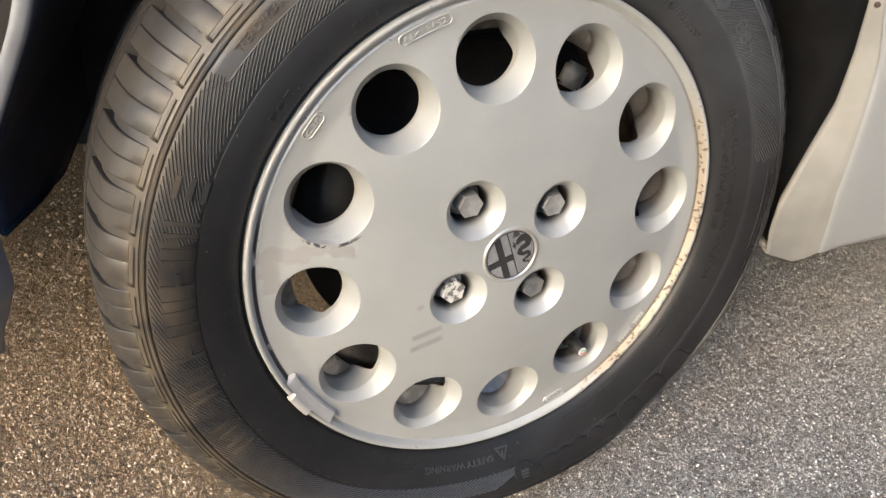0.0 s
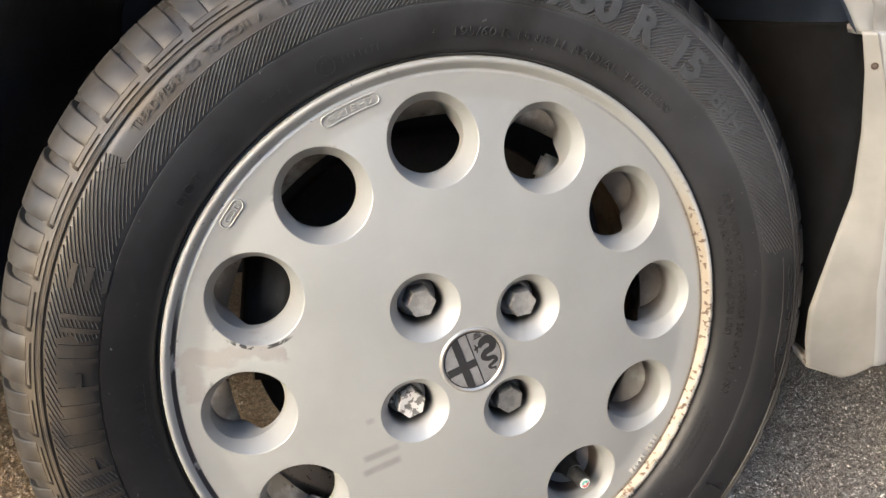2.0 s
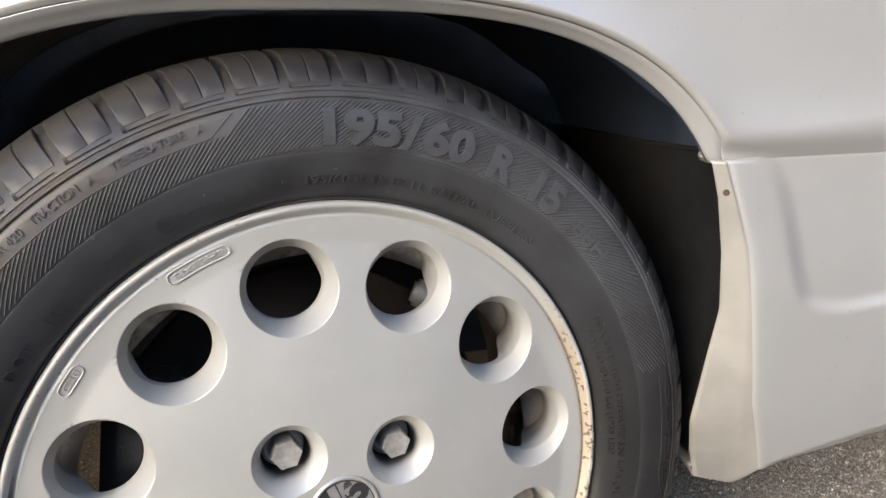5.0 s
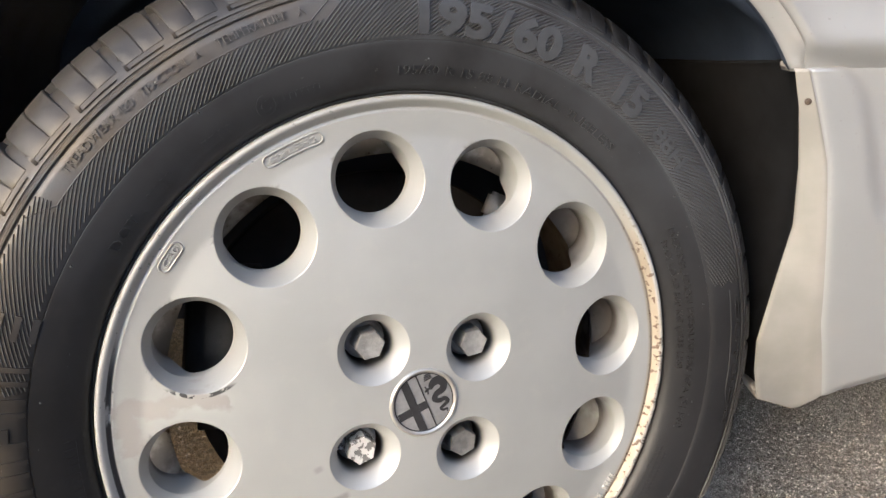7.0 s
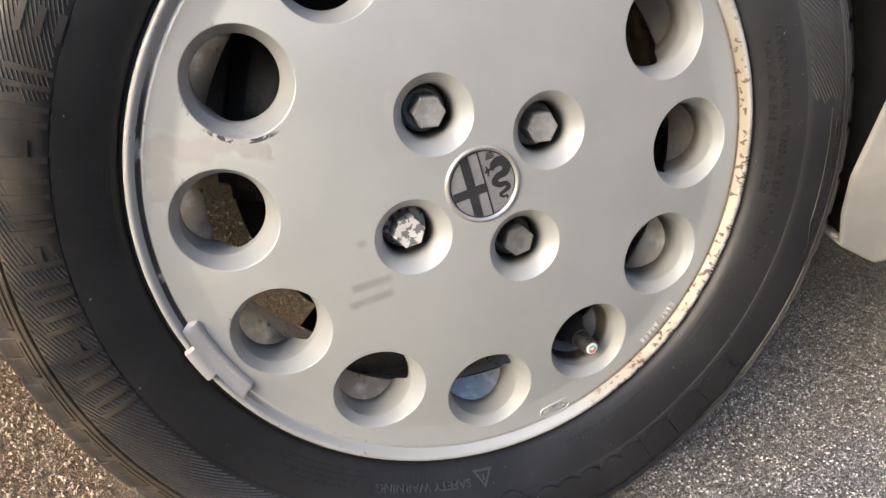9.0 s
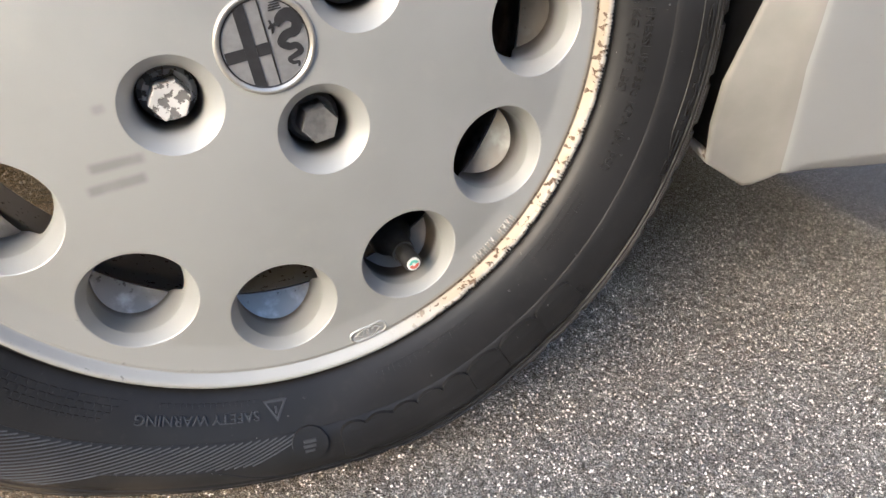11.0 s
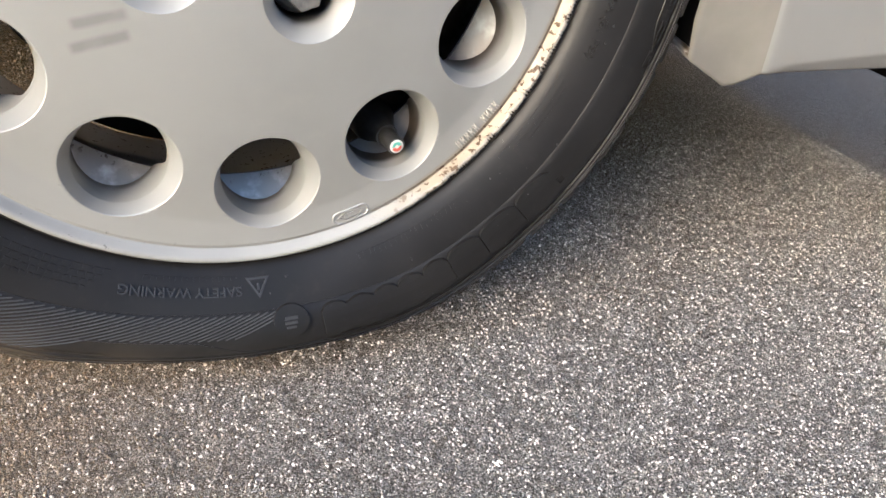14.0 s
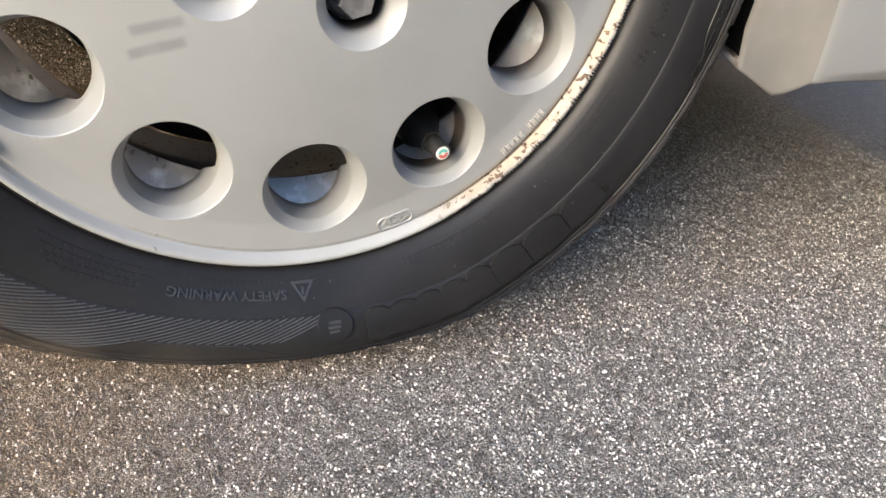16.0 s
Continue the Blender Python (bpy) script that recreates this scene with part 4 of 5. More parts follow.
def tread_block(a0, width, wobble):
    """One shoulder block of the tread: two lugs with a narrow cut between them and a shallow channel along the side."""
    bm = bmesh.new()
    lugs = ((0.0, 0.4925), (0.5075, 1.0))
    for u0, u1 in lugs:
        cols = [u0, u0 + 0.025, u0 + (u1 - u0) * 0.5, u1 - 0.025, u1]
        top = []
        for k, (r, y) in enumerate(BLOCK):
            row = []
            for m, u in enumerate(cols):
                edge = m in (0, len(cols) - 1)
                skew = 0.10 * (y - 0.01) / 0.06
                a = a0 + width * (u + skew + wobble * (0.4 - k * 0.05) * 0.03)
                rr = r - (0.0007 if edge else 0.0)
                row.append(squash(rr * math.cos(a), y, rr * math.sin(a)))
            top.append([bm.verts.new(p) for p in row])
        low = []
        for k, (r, y) in enumerate(BLOCK):
            depth = DEEP * min(1.0, 0.12 + k * 0.30)
            row = []
            for u in (cols[0], cols[-1]):
                skew = 0.10 * (y - 0.01) / 0.06
                a = a0 + width * (u + skew)
                rr = r - depth
                row.append(bm.verts.new(squash(rr * math.cos(a), y + depth * 0.3, rr * math.sin(a))))
            low.append(row)
        for k in range(len(BLOCK) - 1):
            for m in range(len(cols) - 1):
                bm.faces.new((top[k][m], top[k][m + 1], top[k + 1][m + 1], top[k + 1][m]))
            bm.faces.new((low[k][0], top[k][0], top[k + 1][0], low[k + 1][0]))
            bm.faces.new((top[k][-1], low[k][1], low[k + 1][1], top[k + 1][-1]))
        bm.faces.new([low[0][0], low[0][1]] + top[0][::-1])
        bm.faces.new([low[-1][1], low[-1][0]] + top[-1])
    bmesh.ops.recalc_face_normals(bm, faces=bm.faces[:])
    return bm


def build_tread():
    rng = random.Random(5)
    a, total = 0.0, 2 * math.pi
    widths = []
    while sum(widths) < total - 0.05:
        widths.append(rng.choice((0.112, 0.122, 0.134)))
    k = total / sum(widths)
    for w in widths:
        w *= k
        bm = tread_block(a, w * 0.82, rng.uniform(-1, 1))
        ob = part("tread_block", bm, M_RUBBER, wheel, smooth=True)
        auto_sharp(ob, 32)
        a += w
    # short collars on the side that close the grooves
    bm = bmesh.new()
    a = 0.0
    for w in widths:
        w *= k
        for u0, u1, r0, r1 in ((0.08, 0.78, 0.2768, 0.2780), (0.80, 0.86, 0.2768, 0.2850)):
            q = []
            for m in range(5):
                t = a + w * (u0 + (u1 - u0) * m / 4)
                q.append([bm.verts.new(squash(r * math.cos(t), float(np.interp(r, (0.2746, 0.2775, 0.2815, 0.286), (0.0042, 0.0064, 0.0105, 0.0150))) - h, r * math.sin(t))) for r, h in ((r0, -0.0004), (r0 + 0.0002, 0.0010), (r1 - 0.0002, 0.0010), (r1, -0.0004))])
            for p, n in zip(q, q[1:]):
                for j in range(3):
                    bm.faces.new((p[j], p[j + 1], n[j + 1], n[j]))
        a += w
    tagged(part("shoulder_rim", bm, M_RUBBER, wheel), kind="stuff")


build_tread()


def on_tyre(deg, r, proud):
    a = radians(deg)
    return squash(r * math.cos(a), side_y(r) - proud, r * math.sin(a))


PLAIN_ZONES = ((-109, -86.5, 0.2575, 0.2697), (101.5, 143.5, 0.2575, 0.2697), (-80.0, 12.0, 0.2380, 0.2697))


def build_ribs():
    """The fine slanted ribs moulded into a band of the sidewall."""
    verts, faces = [], []
    deg0, w = 0.0, 0.00055
    while deg0 < 360:
        upper = smoothstep(75, 35, abs((deg0 - 82 + 180) % 360 - 180))
        sweep = 15.5 - 7.5 * upper
        deg0 += 1.25 - 0.53 * upper
        run = []
        lo = 0.2402 + 0.0028 * max(0.0, math.sin(radians(deg0 * 5 + 40))) * 0.6
        for m in range(15):
            f = m / 14
            r = lo + (0.2688 - lo) * f
            d = deg0 - sweep * f
            d = (d + 180) % 360 - 180
            flat = any(z[0] < d < z[1] and z[2] < r < z[3] for z in PLAIN_ZONES)
            named = 169.0 < (d % 360) < 189.0 and r < 0.2625
            if flat:
                break
            if named:
                continue
            run.append((d, r))
        if len(run) < 3:
            continue
        base = len(verts)
        for m, (d, r) in enumerate(run):
            # across the rib
            run_t = radians(sweep) * r
            nt, nr = 0.0286 / math.hypot(0.0286, run_t), run_t / math.hypot(0.0286, run_t)
            da = math.degrees(w * nt / r)
            verts.append(on_tyre(d - da, r - w * nr, -0.0001))
            verts.append(on_tyre(d, r, 0.0007))
            verts.append(on_tyre(d + da, r + w * nr, -0.0001))
        for m in range(len(run) - 1):
            o = base + m * 3
            faces += [(o, o + 1, o + 4, o + 3), (o + 1, o + 2, o + 5, o + 4)]
    ob = mesh_object("sidewall_ribs", verts, faces, M_FINE, smooth=False)
    tagged(as_part(ob, wheel), kind="stuff")


build_ribs()


def glyphs(body, bold=0.0):
    """A flat mesh of a text, left at x = 0, its capital letters 1 high."""
    cu = bpy.data.curves.new("text", "FONT")
    cu.body, cu.size, cu.resolution_u, cu.offset = body, 1.0, 3, bold
    ob = bpy.data.objects.new("text", cu)
    scene.collection.objects.link(ob)
    me = bpy.data.meshes.new_from_object(ob)
    bm = bmesh.new()
    bm.from_mesh(me)
    bpy.data.objects.remove(ob)
    bpy.data.curves.remove(cu)
    bpy.data.meshes.remove(me)
    xs = [v.co.x for v in bm.verts]
    x0, x1 = min(xs), max(xs)
    for v in bm.verts:
        v.co = Vector(((v.co.x - x0) / (x1 - x0), v.co.y / 0.73, 0))
    return bm


def raised(bm, place, proud, cuts=0):
    """Turns a flat mesh (x 0 to 1, y 0 to 1) into a raised one on a curved surface."""
    for k in range(cuts):
        bmesh.ops.bisect_plane(bm, geom=bm.verts[:] + bm.edges[:] + bm.faces[:], plane_co=(0, (k + 1) / (cuts + 1), 0), plane_no=(0, 1, 0))
    flat = bm.faces[:]
    ext = bmesh.ops.extrude_face_region(bm, geom=flat)
    moved = {g for g in ext["geom"] if isinstance(g, bmesh.types.BMVert)}
    for v in bm.verts:
        h = proud if v in moved else -0.0004
        v.co = place(v.co.x, v.co.y, h)
    bmesh.ops.delete(bm, geom=[f for f in flat if f.is_valid], context="FACES_ONLY")
    bmesh.ops.recalc_face_normals(bm, faces=bm.faces[:])
    return bm


def tyre_text(body, deg0, deg1, r0, height, proud, material, name="lettering", label="", cuts=0, bold=0.0):
    bm = raised(glyphs(body, bold), lambda x, y, h: on_tyre(deg0 + (deg1 - deg0) * x, r0 + y * height, h), proud, cuts)
    return part(name, bm, material, wheel, label, smooth=False)


def bar_mesh(boxes):
    """A flat mesh of upright bars: (x0, x1, y0, y1) each."""
    bm = bmesh.new()
    for x0, x1, y0, y1 in boxes:
        nx = 4
        lo = [bm.verts.new((x0 + (x1 - x0) * i / nx, y0, 0)) for i in range(nx + 1)]
        hi = [bm.verts.new((x0 + (x1 - x0) * i / nx, y1, 0)) for i in range(nx + 1)]
        for i in range(nx):
            bm.faces.new((lo[i], lo[i + 1], hi[i + 1], hi[i]))
    return bm


def tyre_bars(boxes, deg0, deg1, r0, height, proud, material, name, label="", cuts=0):
    bm = raised(bar_mesh(boxes), lambda x, y, h: on_tyre(deg0 + (deg1 - deg0) * x, r0 + y * height, h), proud, cuts)
    return part(name, bm, material, wheel, label, smooth=False)


def even_bars(count, fill, seed, y0=0.0, y1=1.0):
    rng = random.Random(seed)
    out = []
    for i in range(count):
        a = i / count
        w = fill / count * rng.uniform(0.75, 1.1)
        out.append((a, min(1.0, a + w), y0, y1))
    return out


for body, deg0, deg1 in (("195", 89.4, 78.2), ("/", 78.0, 75.2), ("60", 74.7, 66.5), ("R", 63.4, 58.9), ("15", 54.9, 49.0)):
    tyre_text(body, deg0, deg1, 0.2436, 0.0206, 0.0013, M_SIZE, "size_lettering", "raised tyre size lettering", cuts=5, bold=0.045)
tyre_text("88H", 44.8, 36.6, 0.2450, 0.0120, 0.0009, M_SIZE, "load_lettering", cuts=3, bold=0.02)
tyre_text("195/60 R 15 88 H. RADIAL. TUBELESS", 92.3, 48.0, 0.2185, 0.0056, 0.0011, M_RUBBER, "small_lettering", cuts=1)
tyre_text("TREADWEAR 420", 139.8, 128.3, 0.2618, 0.0048, 0.0011, M_RUBBER, "small_lettering")
tyre_text("TRACTION", 127.0, 120.5, 0.2618, 0.0050, 0.0011, M_RUBBER, "small_lettering")
tyre_text("A", 119.3, 118.3, 0.2618, 0.0050, 0.0011, M_RUBBER, "small_lettering")
tyre_text("TEMPERATURE", 116.2, 106.9, 0.2618, 0.0050, 0.0011, M_RUBBER, "small_lettering")
tyre_text("A", 105.5, 104.4, 0.2618, 0.0050, 0.0011, M_RUBBER, "small_lettering")
tyre_text("DOT .", 146.0, 138.6, 0.2170, 0.0064, 0.0011, M_RUBBER, "small_lettering", cuts=1)
tyre_bars(even_bars(4, 0.6, 1), 136.5, 131.0, 0.2170, 0.0062, 0.0005, M_RUBBER, "code_print")
tyre_bars(even_bars(4, 0.6, 2), 125.5, 119.5, 0.2170, 0.0062, 0.0005, M_RUBBER, "code_print")
tyre_bars(even_bars(7, 0.6, 3), 111.3, 104.4, 0.2185, 0.0040, 0.0005, M_RUBBER, "code_print")
tyre_text("SAFETY WARNING", -87.9, -106.0, 0.2215, 0.0062, 0.0013, M_LETTER, "small_lettering", cuts=1)
tyre_bars(even_bars(16, 0.7, 4), -88.0, -103.0, 0.2150, 0.0026, 0.0005, M_RUBBER, "fine_print")
for row in range(4):
    tyre_bars(even_bars(13, 0.72, 5 + row), -107.5 - row, -126.0 + row, 0.2150 + row * 0.0036, 0.0022, 0.0005, M_RUBBER, "fine_print")
tyre_text("MAX INFLATION PRESSURE 350 KPA (51 PSI)", 27.0, -16.2, 0.2222, 0.0046, 0.0011, M_RUBBER, "small_lettering")
tyre_text("MAX LOAD 560 KG (1235 LBS)", 25.0, -3.6, 0.2150, 0.0044, 0.0011, M_RUBBER, "small_lettering")
tyre_text("OUTSIDE", 9.5, -14.0, 0.2625, 0.0044, 0.0011, M_RUBBER, "small_lettering")
for row in range(3):
    tyre_bars(even_bars(14, 0.72, 15 + row), -20.0 - row, -38.5 + 3 * row, 0.2145 + row * 0.0034, 0.0019, 0.0005, M_RUBBER, "fine_print")
tyre_bars(even_bars(20, 0.66, 22, 0.0, 0.8), -48.4, -68.2, 0.2165, 0.0050, 0.0005, M_RUBBER, "small_print")
tyre_bars(even_bars(9, 0.7, 23), 177.0, 189.5, 0.2155, 0.0060, 0.0005, M_RUBBER, "small_print")
tyre_bars(even_bars(7, 0.7, 24), 176.0, 186.0, 0.2085, 0.0034, 0.0005, M_RUBBER, "small_print")


def ring_mesh(cx, cy, r0, r1, count=28, a0=0.0, a1=2 * math.pi):
    bm = bmesh.new()
    closed = abs(a1 - a0 - 2 * math.pi) < 1e-6
    n = count if closed else count + 1
    p = [[bm.verts.new((cx + r * math.cos(a0 + (a1 - a0) * i / count), cy + r * math.sin(a0 + (a1 - a0) * i / count), 0)) for i in range(n)] for r in (r0, r1)]
    for i in range(count):
        j = (i + 1) % n
        bm.faces.new((p[0][i], p[0][j], p[1][j], p[1][i]))
    return bm


def local_place(deg0, r0, scale):
    """A small drawing on the sidewall: x clockwise, y outwards, in metres times scale."""
    return lambda x, y, h: on_tyre(deg0 - math.degrees(x * scale / r0), r0 + y * scale, h)


part("approval_mark", raised(ring_mesh(0, 0, 0.78, 1.0), local_place(114.1, 0.2208, 0.0068), 0.0006), M_RUBBER, wheel, smooth=False)
part("approval_mark", raised(ring_mesh(0, 0, 0.34, 0.52, 20, 0.6, 5.6), local_place(114.1, 0.2208, 0.0068), 0.0005), M_RUBBER, wheel, smooth=False)


def triangle_mark():
    bm = bmesh.new()
    out = [bm.verts.new(p) for p in ((-1, -0.8, 0), (1, -0.8, 0), (0, 1, 0))]
    inn = [bm.verts.new(p) for p in ((-0.72, -0.62, 0), (0.72, -0.62, 0), (0, 0.66, 0))]
    for i in range(3):
        j = (i + 1) % 3
        bm.faces.new((out[i], out[j], inn[j], inn[i]))
    q = [bm.verts.new(p) for p in ((-0.08, -0.3, 0), (0.08, -0.3, 0), (0.08, 0.3, 0), (-0.08, 0.3, 0))]
    bm.faces.new(q)
    part("warning_triangle", raised(bm, local_place(-85.2, 0.2225, 0.0075), 0.0008), M_LETTER, wheel, smooth=False)


triangle_mark()


def maker_shapes():
    """The maker's mark: five rounded raised slabs and a disc, without letters."""
    for deg, half, hump in ((-70.0, 6.3, 3), (-59.5, 4.4, 2), (-52.0, 3.0, 1), (-45.2, 3.6, 1), (-37.8, 3.6, 1)):
        bm = bmesh.new()
        n = 22
        lo, hi = [], []
        for i in range(n + 1):
            u = i / n
            arc = 0.80 + 0.20 * abs(math.sin(math.pi * u * hump)) ** 0.5
            lo.append(bm.verts.new((u, arc, 0)))
            hi.append(bm.verts.new((u, 0.06 + 0.05 * math.cos(math.pi * u * 2 * hump), 0)))
        for i in range(n):
            bm.faces.new((lo[i], lo[i + 1], hi[i + 1], hi[i]))
        bm.normal_update()
        # the rounded side faces the hub
        place = lambda x, y, h: on_tyre(deg + half - 2 * half * x, 0.2650 - y * 0.0245, h)
        part("maker_shape", raised(bm, place, 0.0026, cuts=4), M_RUBBER, wheel, "raised black maker shape", smooth=False)
    bm = bmesh.new()
    bmesh.ops.create_circle(bm, cap_ends=True, cap_tris=True, segments=36, radius=1.0)
    part("maker_disc", raised(bm, local_place(-81.0, 0.2475, 0.0115), 0.0018, cuts=3), M_RUBBER, wheel, "raised black disc", smooth=False)
    part("maker_disc", raised(bar_mesh(((-0.35, 0.35, -0.3, -0.12), (-0.3, 0.4, 0.0, 0.16), (-0.2, 0.35, 0.3, 0.42))), local_place(-81.0, 0.2475, 0.0115), 0.0024), M_LETTER, wheel, smooth=False)
    part("maker_bars", raised(bar_mesh(((0, 0.7, 0.0, 0.10), (0, 0.8, 0.25, 0.35), (0, 0.9, 0.5, 0.6))), local_place(-33.2, 0.2560, 0.0070), 0.0009), M_RUBBER, wheel, smooth=False)


maker_shapes()
# the tyre's name on the other side: plain raised bars
for k in range(12):
    d = 157.5 + k * 4.35 + (2.0 if k > 0 else 0)
    if k == 0:
        boxes = ((0.0, 0.85, 0.0, 0.16), (0.0, 0.85, 0.42, 0.58), (0.0, 0.85, 0.84, 1.0))
    else:
        boxes = ((0.08, 0.26, 0.0, 1.0), (0.55, 0.73, 0.0, 1.0)) if k % 3 else ((0.1, 0.3, 0.0, 1.0), (0.3, 0.8, 0.40, 0.56))
    tyre_bars(boxes, d + 4.0, d, 0.2400, 0.0215, 0.0011, M_RUBBER, "name_bar", cuts=4)


def banner_edges():
    """Thin raised lines round the smooth fields of the sidewall."""
    runs = []
    runs.append([(143.6 - i * 0.5, 0.2572) for i in range(79)] + [(104.2 - i * 0.4, 0.2572 + i * 0.00125) for i in range(10)])
    runs.append([(143.6 + i * 0.35, 0.2572 + i * 0.0012) for i in range(10)])
    runs.append([(-86.5 - i * 0.6, 0.2688 - 0.0116 * smoothstep(0, 16, i)) for i in range(40)])
    runs.append([(11.0 - i * 0.6, 0.2580 + 0.011 * smoothstep(30, 43, i)) for i in range(44)])
    for run in runs:
        bm = bmesh.new()
        prev = None
        for d, r in run:
            cur = [bm.verts.new(on_tyre(d, r - 0.0006, -0.0001)), bm.verts.new(on_tyre(d, r, 0.0006)), bm.verts.new(on_tyre(d, r + 0.0006, -0.0001))]
            if prev:
                for j in range(2):
                    bm.faces.new((prev[j], prev[j + 1], cur[j + 1], cur[j]))
            prev = cur
        part("field_line", bm, M_RUBBER, wheel, smooth=False)
    # vent stubs
    for deg, r in ((32.6, 0.2357), (87.4, 0.2275), (9.9, 0.2345), (-41.5, 0.2207), (-80.5, 0.2190), (-13.0, 0.2297), (58.0, 0.2380), (123.0, 0.2375), (150.0, 0.2360), (170.0, 0.2330), (-165.0, 0.2340), (-60.0, 0.2335), (-150.0, 0.2360), (-30.0, 0.2380), (-10.2, 0.2300)):
        b = bmesh.new()
        bmesh.ops.create_uvsphere(b, u_segments=8, v_segments=6, radius=0.0007)
        b.transform(Matrix.Translation(on_tyre(deg, r, 0.0003)))
        part("vent_stub", b, M_LETTER, wheel)


banner_edges()


# ---- on the rim ----
def on_face(deg, r, h):
    a = radians(deg)
    return Vector((r * math.cos(a), face_y(r) - h, r * math.sin(a)))


def rim_plate(deg0, deg1, r0, height):
    """A raised outline with round ends."""
    bm = bmesh.new()
    span_m = radians(abs(deg0 - deg1)) * (r0 + height / 2)
    half, w = height / 2, 0.0005
    outline = []
    for i in range(13):
        a = math.pi / 2 + math.pi * i / 12
        outline.append((half + half * math.cos(a), half + half * math.sin(a), math.cos(a), math.sin(a)))
    for i in range(1, 12):
        outline.append((half + (span_m - height) * i / 12, 0, 0, -1))
    for i in range(13):
        a = -math.pi / 2 + math.pi * i / 12
        outline.append((span_m - half + half * math.cos(a), half + half * math.sin(a), math.cos(a), math.sin(a)))
    for i in range(1, 12):
        outline.append((span_m - half - (span_m - height) * i / 12, height, 0, 1))
    sign = -1 if deg1 < deg0 else 1
    place = lambda x, y, h: on_face(deg0 + sign * math.degrees(x / (r0 + half)), r0 + y, h)
    rings = [[bm.verts.new(place(x + k * w * nx, y + k * w * ny, h)) for x, y, nx, ny in outline] for k, h in ((-1.2, -0.0002), (-0.5, 0.0010), (0.5, 0.0010), (1.2, -0.0002))]
    n = len(outline)
    for a, b in zip(rings, rings[1:]):
        for i in range(n):
            bm.faces.new((a[i], a[(i + 1) % n], b[(i + 1) % n], b[i]))
    part("cast_outline", bm, M_ALLOY, wheel)


rim_plate(119.3, 107.2, 0.1868, 0.0072)
rim_plate(146.2, 140.2, 0.1868, 0.0070)
rim_plate(-63.0, -70.0, 0.1880, 0.0078)


def face_text(body, deg0, deg1, r0, height, name):
    bm = raised(glyphs(body), lambda x, y, h: on_face(deg0 + (deg1 - deg0) * x, r0 + y * height, h), 0.0011)
    part(name, bm, M_ALLOY, wheel, smooth=False)


face_text("6Jx15H2", 118.2, 108.3, 0.1885, 0.0040, "cast_lettering")
face_text("C30", 145.3, 141.0, 0.1885, 0.0040, "cast_lettering")
bm = raised(bar_mesh([b for i in (0, 1, 2, 3, 5, 6, 7, 8, 9) for b in ((i / 10, i / 10 + 0.018, 0, 1), (i / 10 + 0.018, i / 10 + 0.044, 0.4, 0.6), (i / 10 + 0.044, i / 10 + 0.062, 0, 1))]), lambda x, y, h: on_face(-31.0 - 11.4 * x, 0.1889 + y * 0.0048, h), 0.0020)
part("cast_bars", bm, M_LEAD, wheel, smooth=False)


def diamond_mark():
    bm = bmesh.new()
    pts = ((-1, 0), (-0.45, -0.75), (0.45, -0.75), (1, 0), (0.45, 0.75), (-0.45, 0.75))
    out = [bm.verts.new((x, y, 0)) for x, y in pts]
    inn = [bm.verts.new((x * 0.85, y * 0.8, 0)) for x, y in pts]
    for i in range(6):
        j = (i + 1) % 6
        bm.faces.new((out[i], out[j], inn[j], inn[i]))
    for k in (-0.45, -0.05, 0.35):
        bm.faces.new([bm.verts.new(p) for p in ((k, -0.35, 0), (k + 0.2, -0.35, 0), (k + 0.2, 0.35, 0), (k, 0.35, 0))])
    place = lambda x, y, h: on_face(-66.5 - math.degrees(x * 0.0088 / 0.192), 0.1919 + y * 0.0042, h)
    part("cast_mark", raised(bm, place, 0.0011), M_ALLOY, wheel, smooth=False)


diamond_mark()


def wheel_bolt(angle, turn, material, label):
    bm = bmesh.new()
    R = 0.0106
    rings = []
    for r, y in ((R, 0.036), (R, 0.0156), (R * 0.985, 0.0144), (R * 0.93, 0.0136)):
        rings.append([bm.verts.new((r * math.cos(turn + k * math.pi / 3), y, r * math.sin(turn + k * math.pi / 3))) for k in range(6)])
    dish = [[bm.verts.new((r * math.cos(2 * math.pi * k / 18), y, r * math.sin(2 * math.pi * k / 18))) for k in range(18)] for r, y in ((0.0075, 0.0136), (0.0036, 0.0139))]
    for a, b in zip(rings, rings[1:]):
        for k in range(6):
            bm.faces.new((a[k], a[(k + 1) % 6], b[(k + 1) % 6], b[k]))
    # top of the head, round the shallow dish
    for k in range(6):
        seg = [dish[0][(3 * k + m + round(turn / (2 * math.pi) * 18)) % 18] for m in range(4)]
        bm.faces.new([rings[-1][k], rings[-1][(k + 1) % 6]] + seg[::-1])
    for k in range(18):
        bm.faces.new((dish[0][k], dish[0][(k + 1) % 18], dish[1][(k + 1) % 18], dish[1][k]))
    bm.faces.new(dish[1])
    # washer under the head
    wr = [[bm.verts.new((r * math.cos(2 * math.pi * k / 24), y, r * math.sin(2 * math.pi * k / 24))) for k in range(24)] for r, y in ((0.0145, 0.035), (0.0145, 0.031), (0.0122, 0.0295), (0.006, 0.0295))]
    for a, b in zip(wr, wr[1:]):
        for k in range(24):
            bm.faces.new((a[k], a[(k + 1) % 24], b[(k + 1) % 24], b[k]))
    bmesh.ops.recalc_face_normals(bm, faces=bm.faces[:])
    bm.transform(Matrix.Translation((BOLT_AT * math.cos(angle), 0.0, BOLT_AT * math.sin(angle))))
    part("wheel_bolt", bm, material, wheel, label, smooth=False)


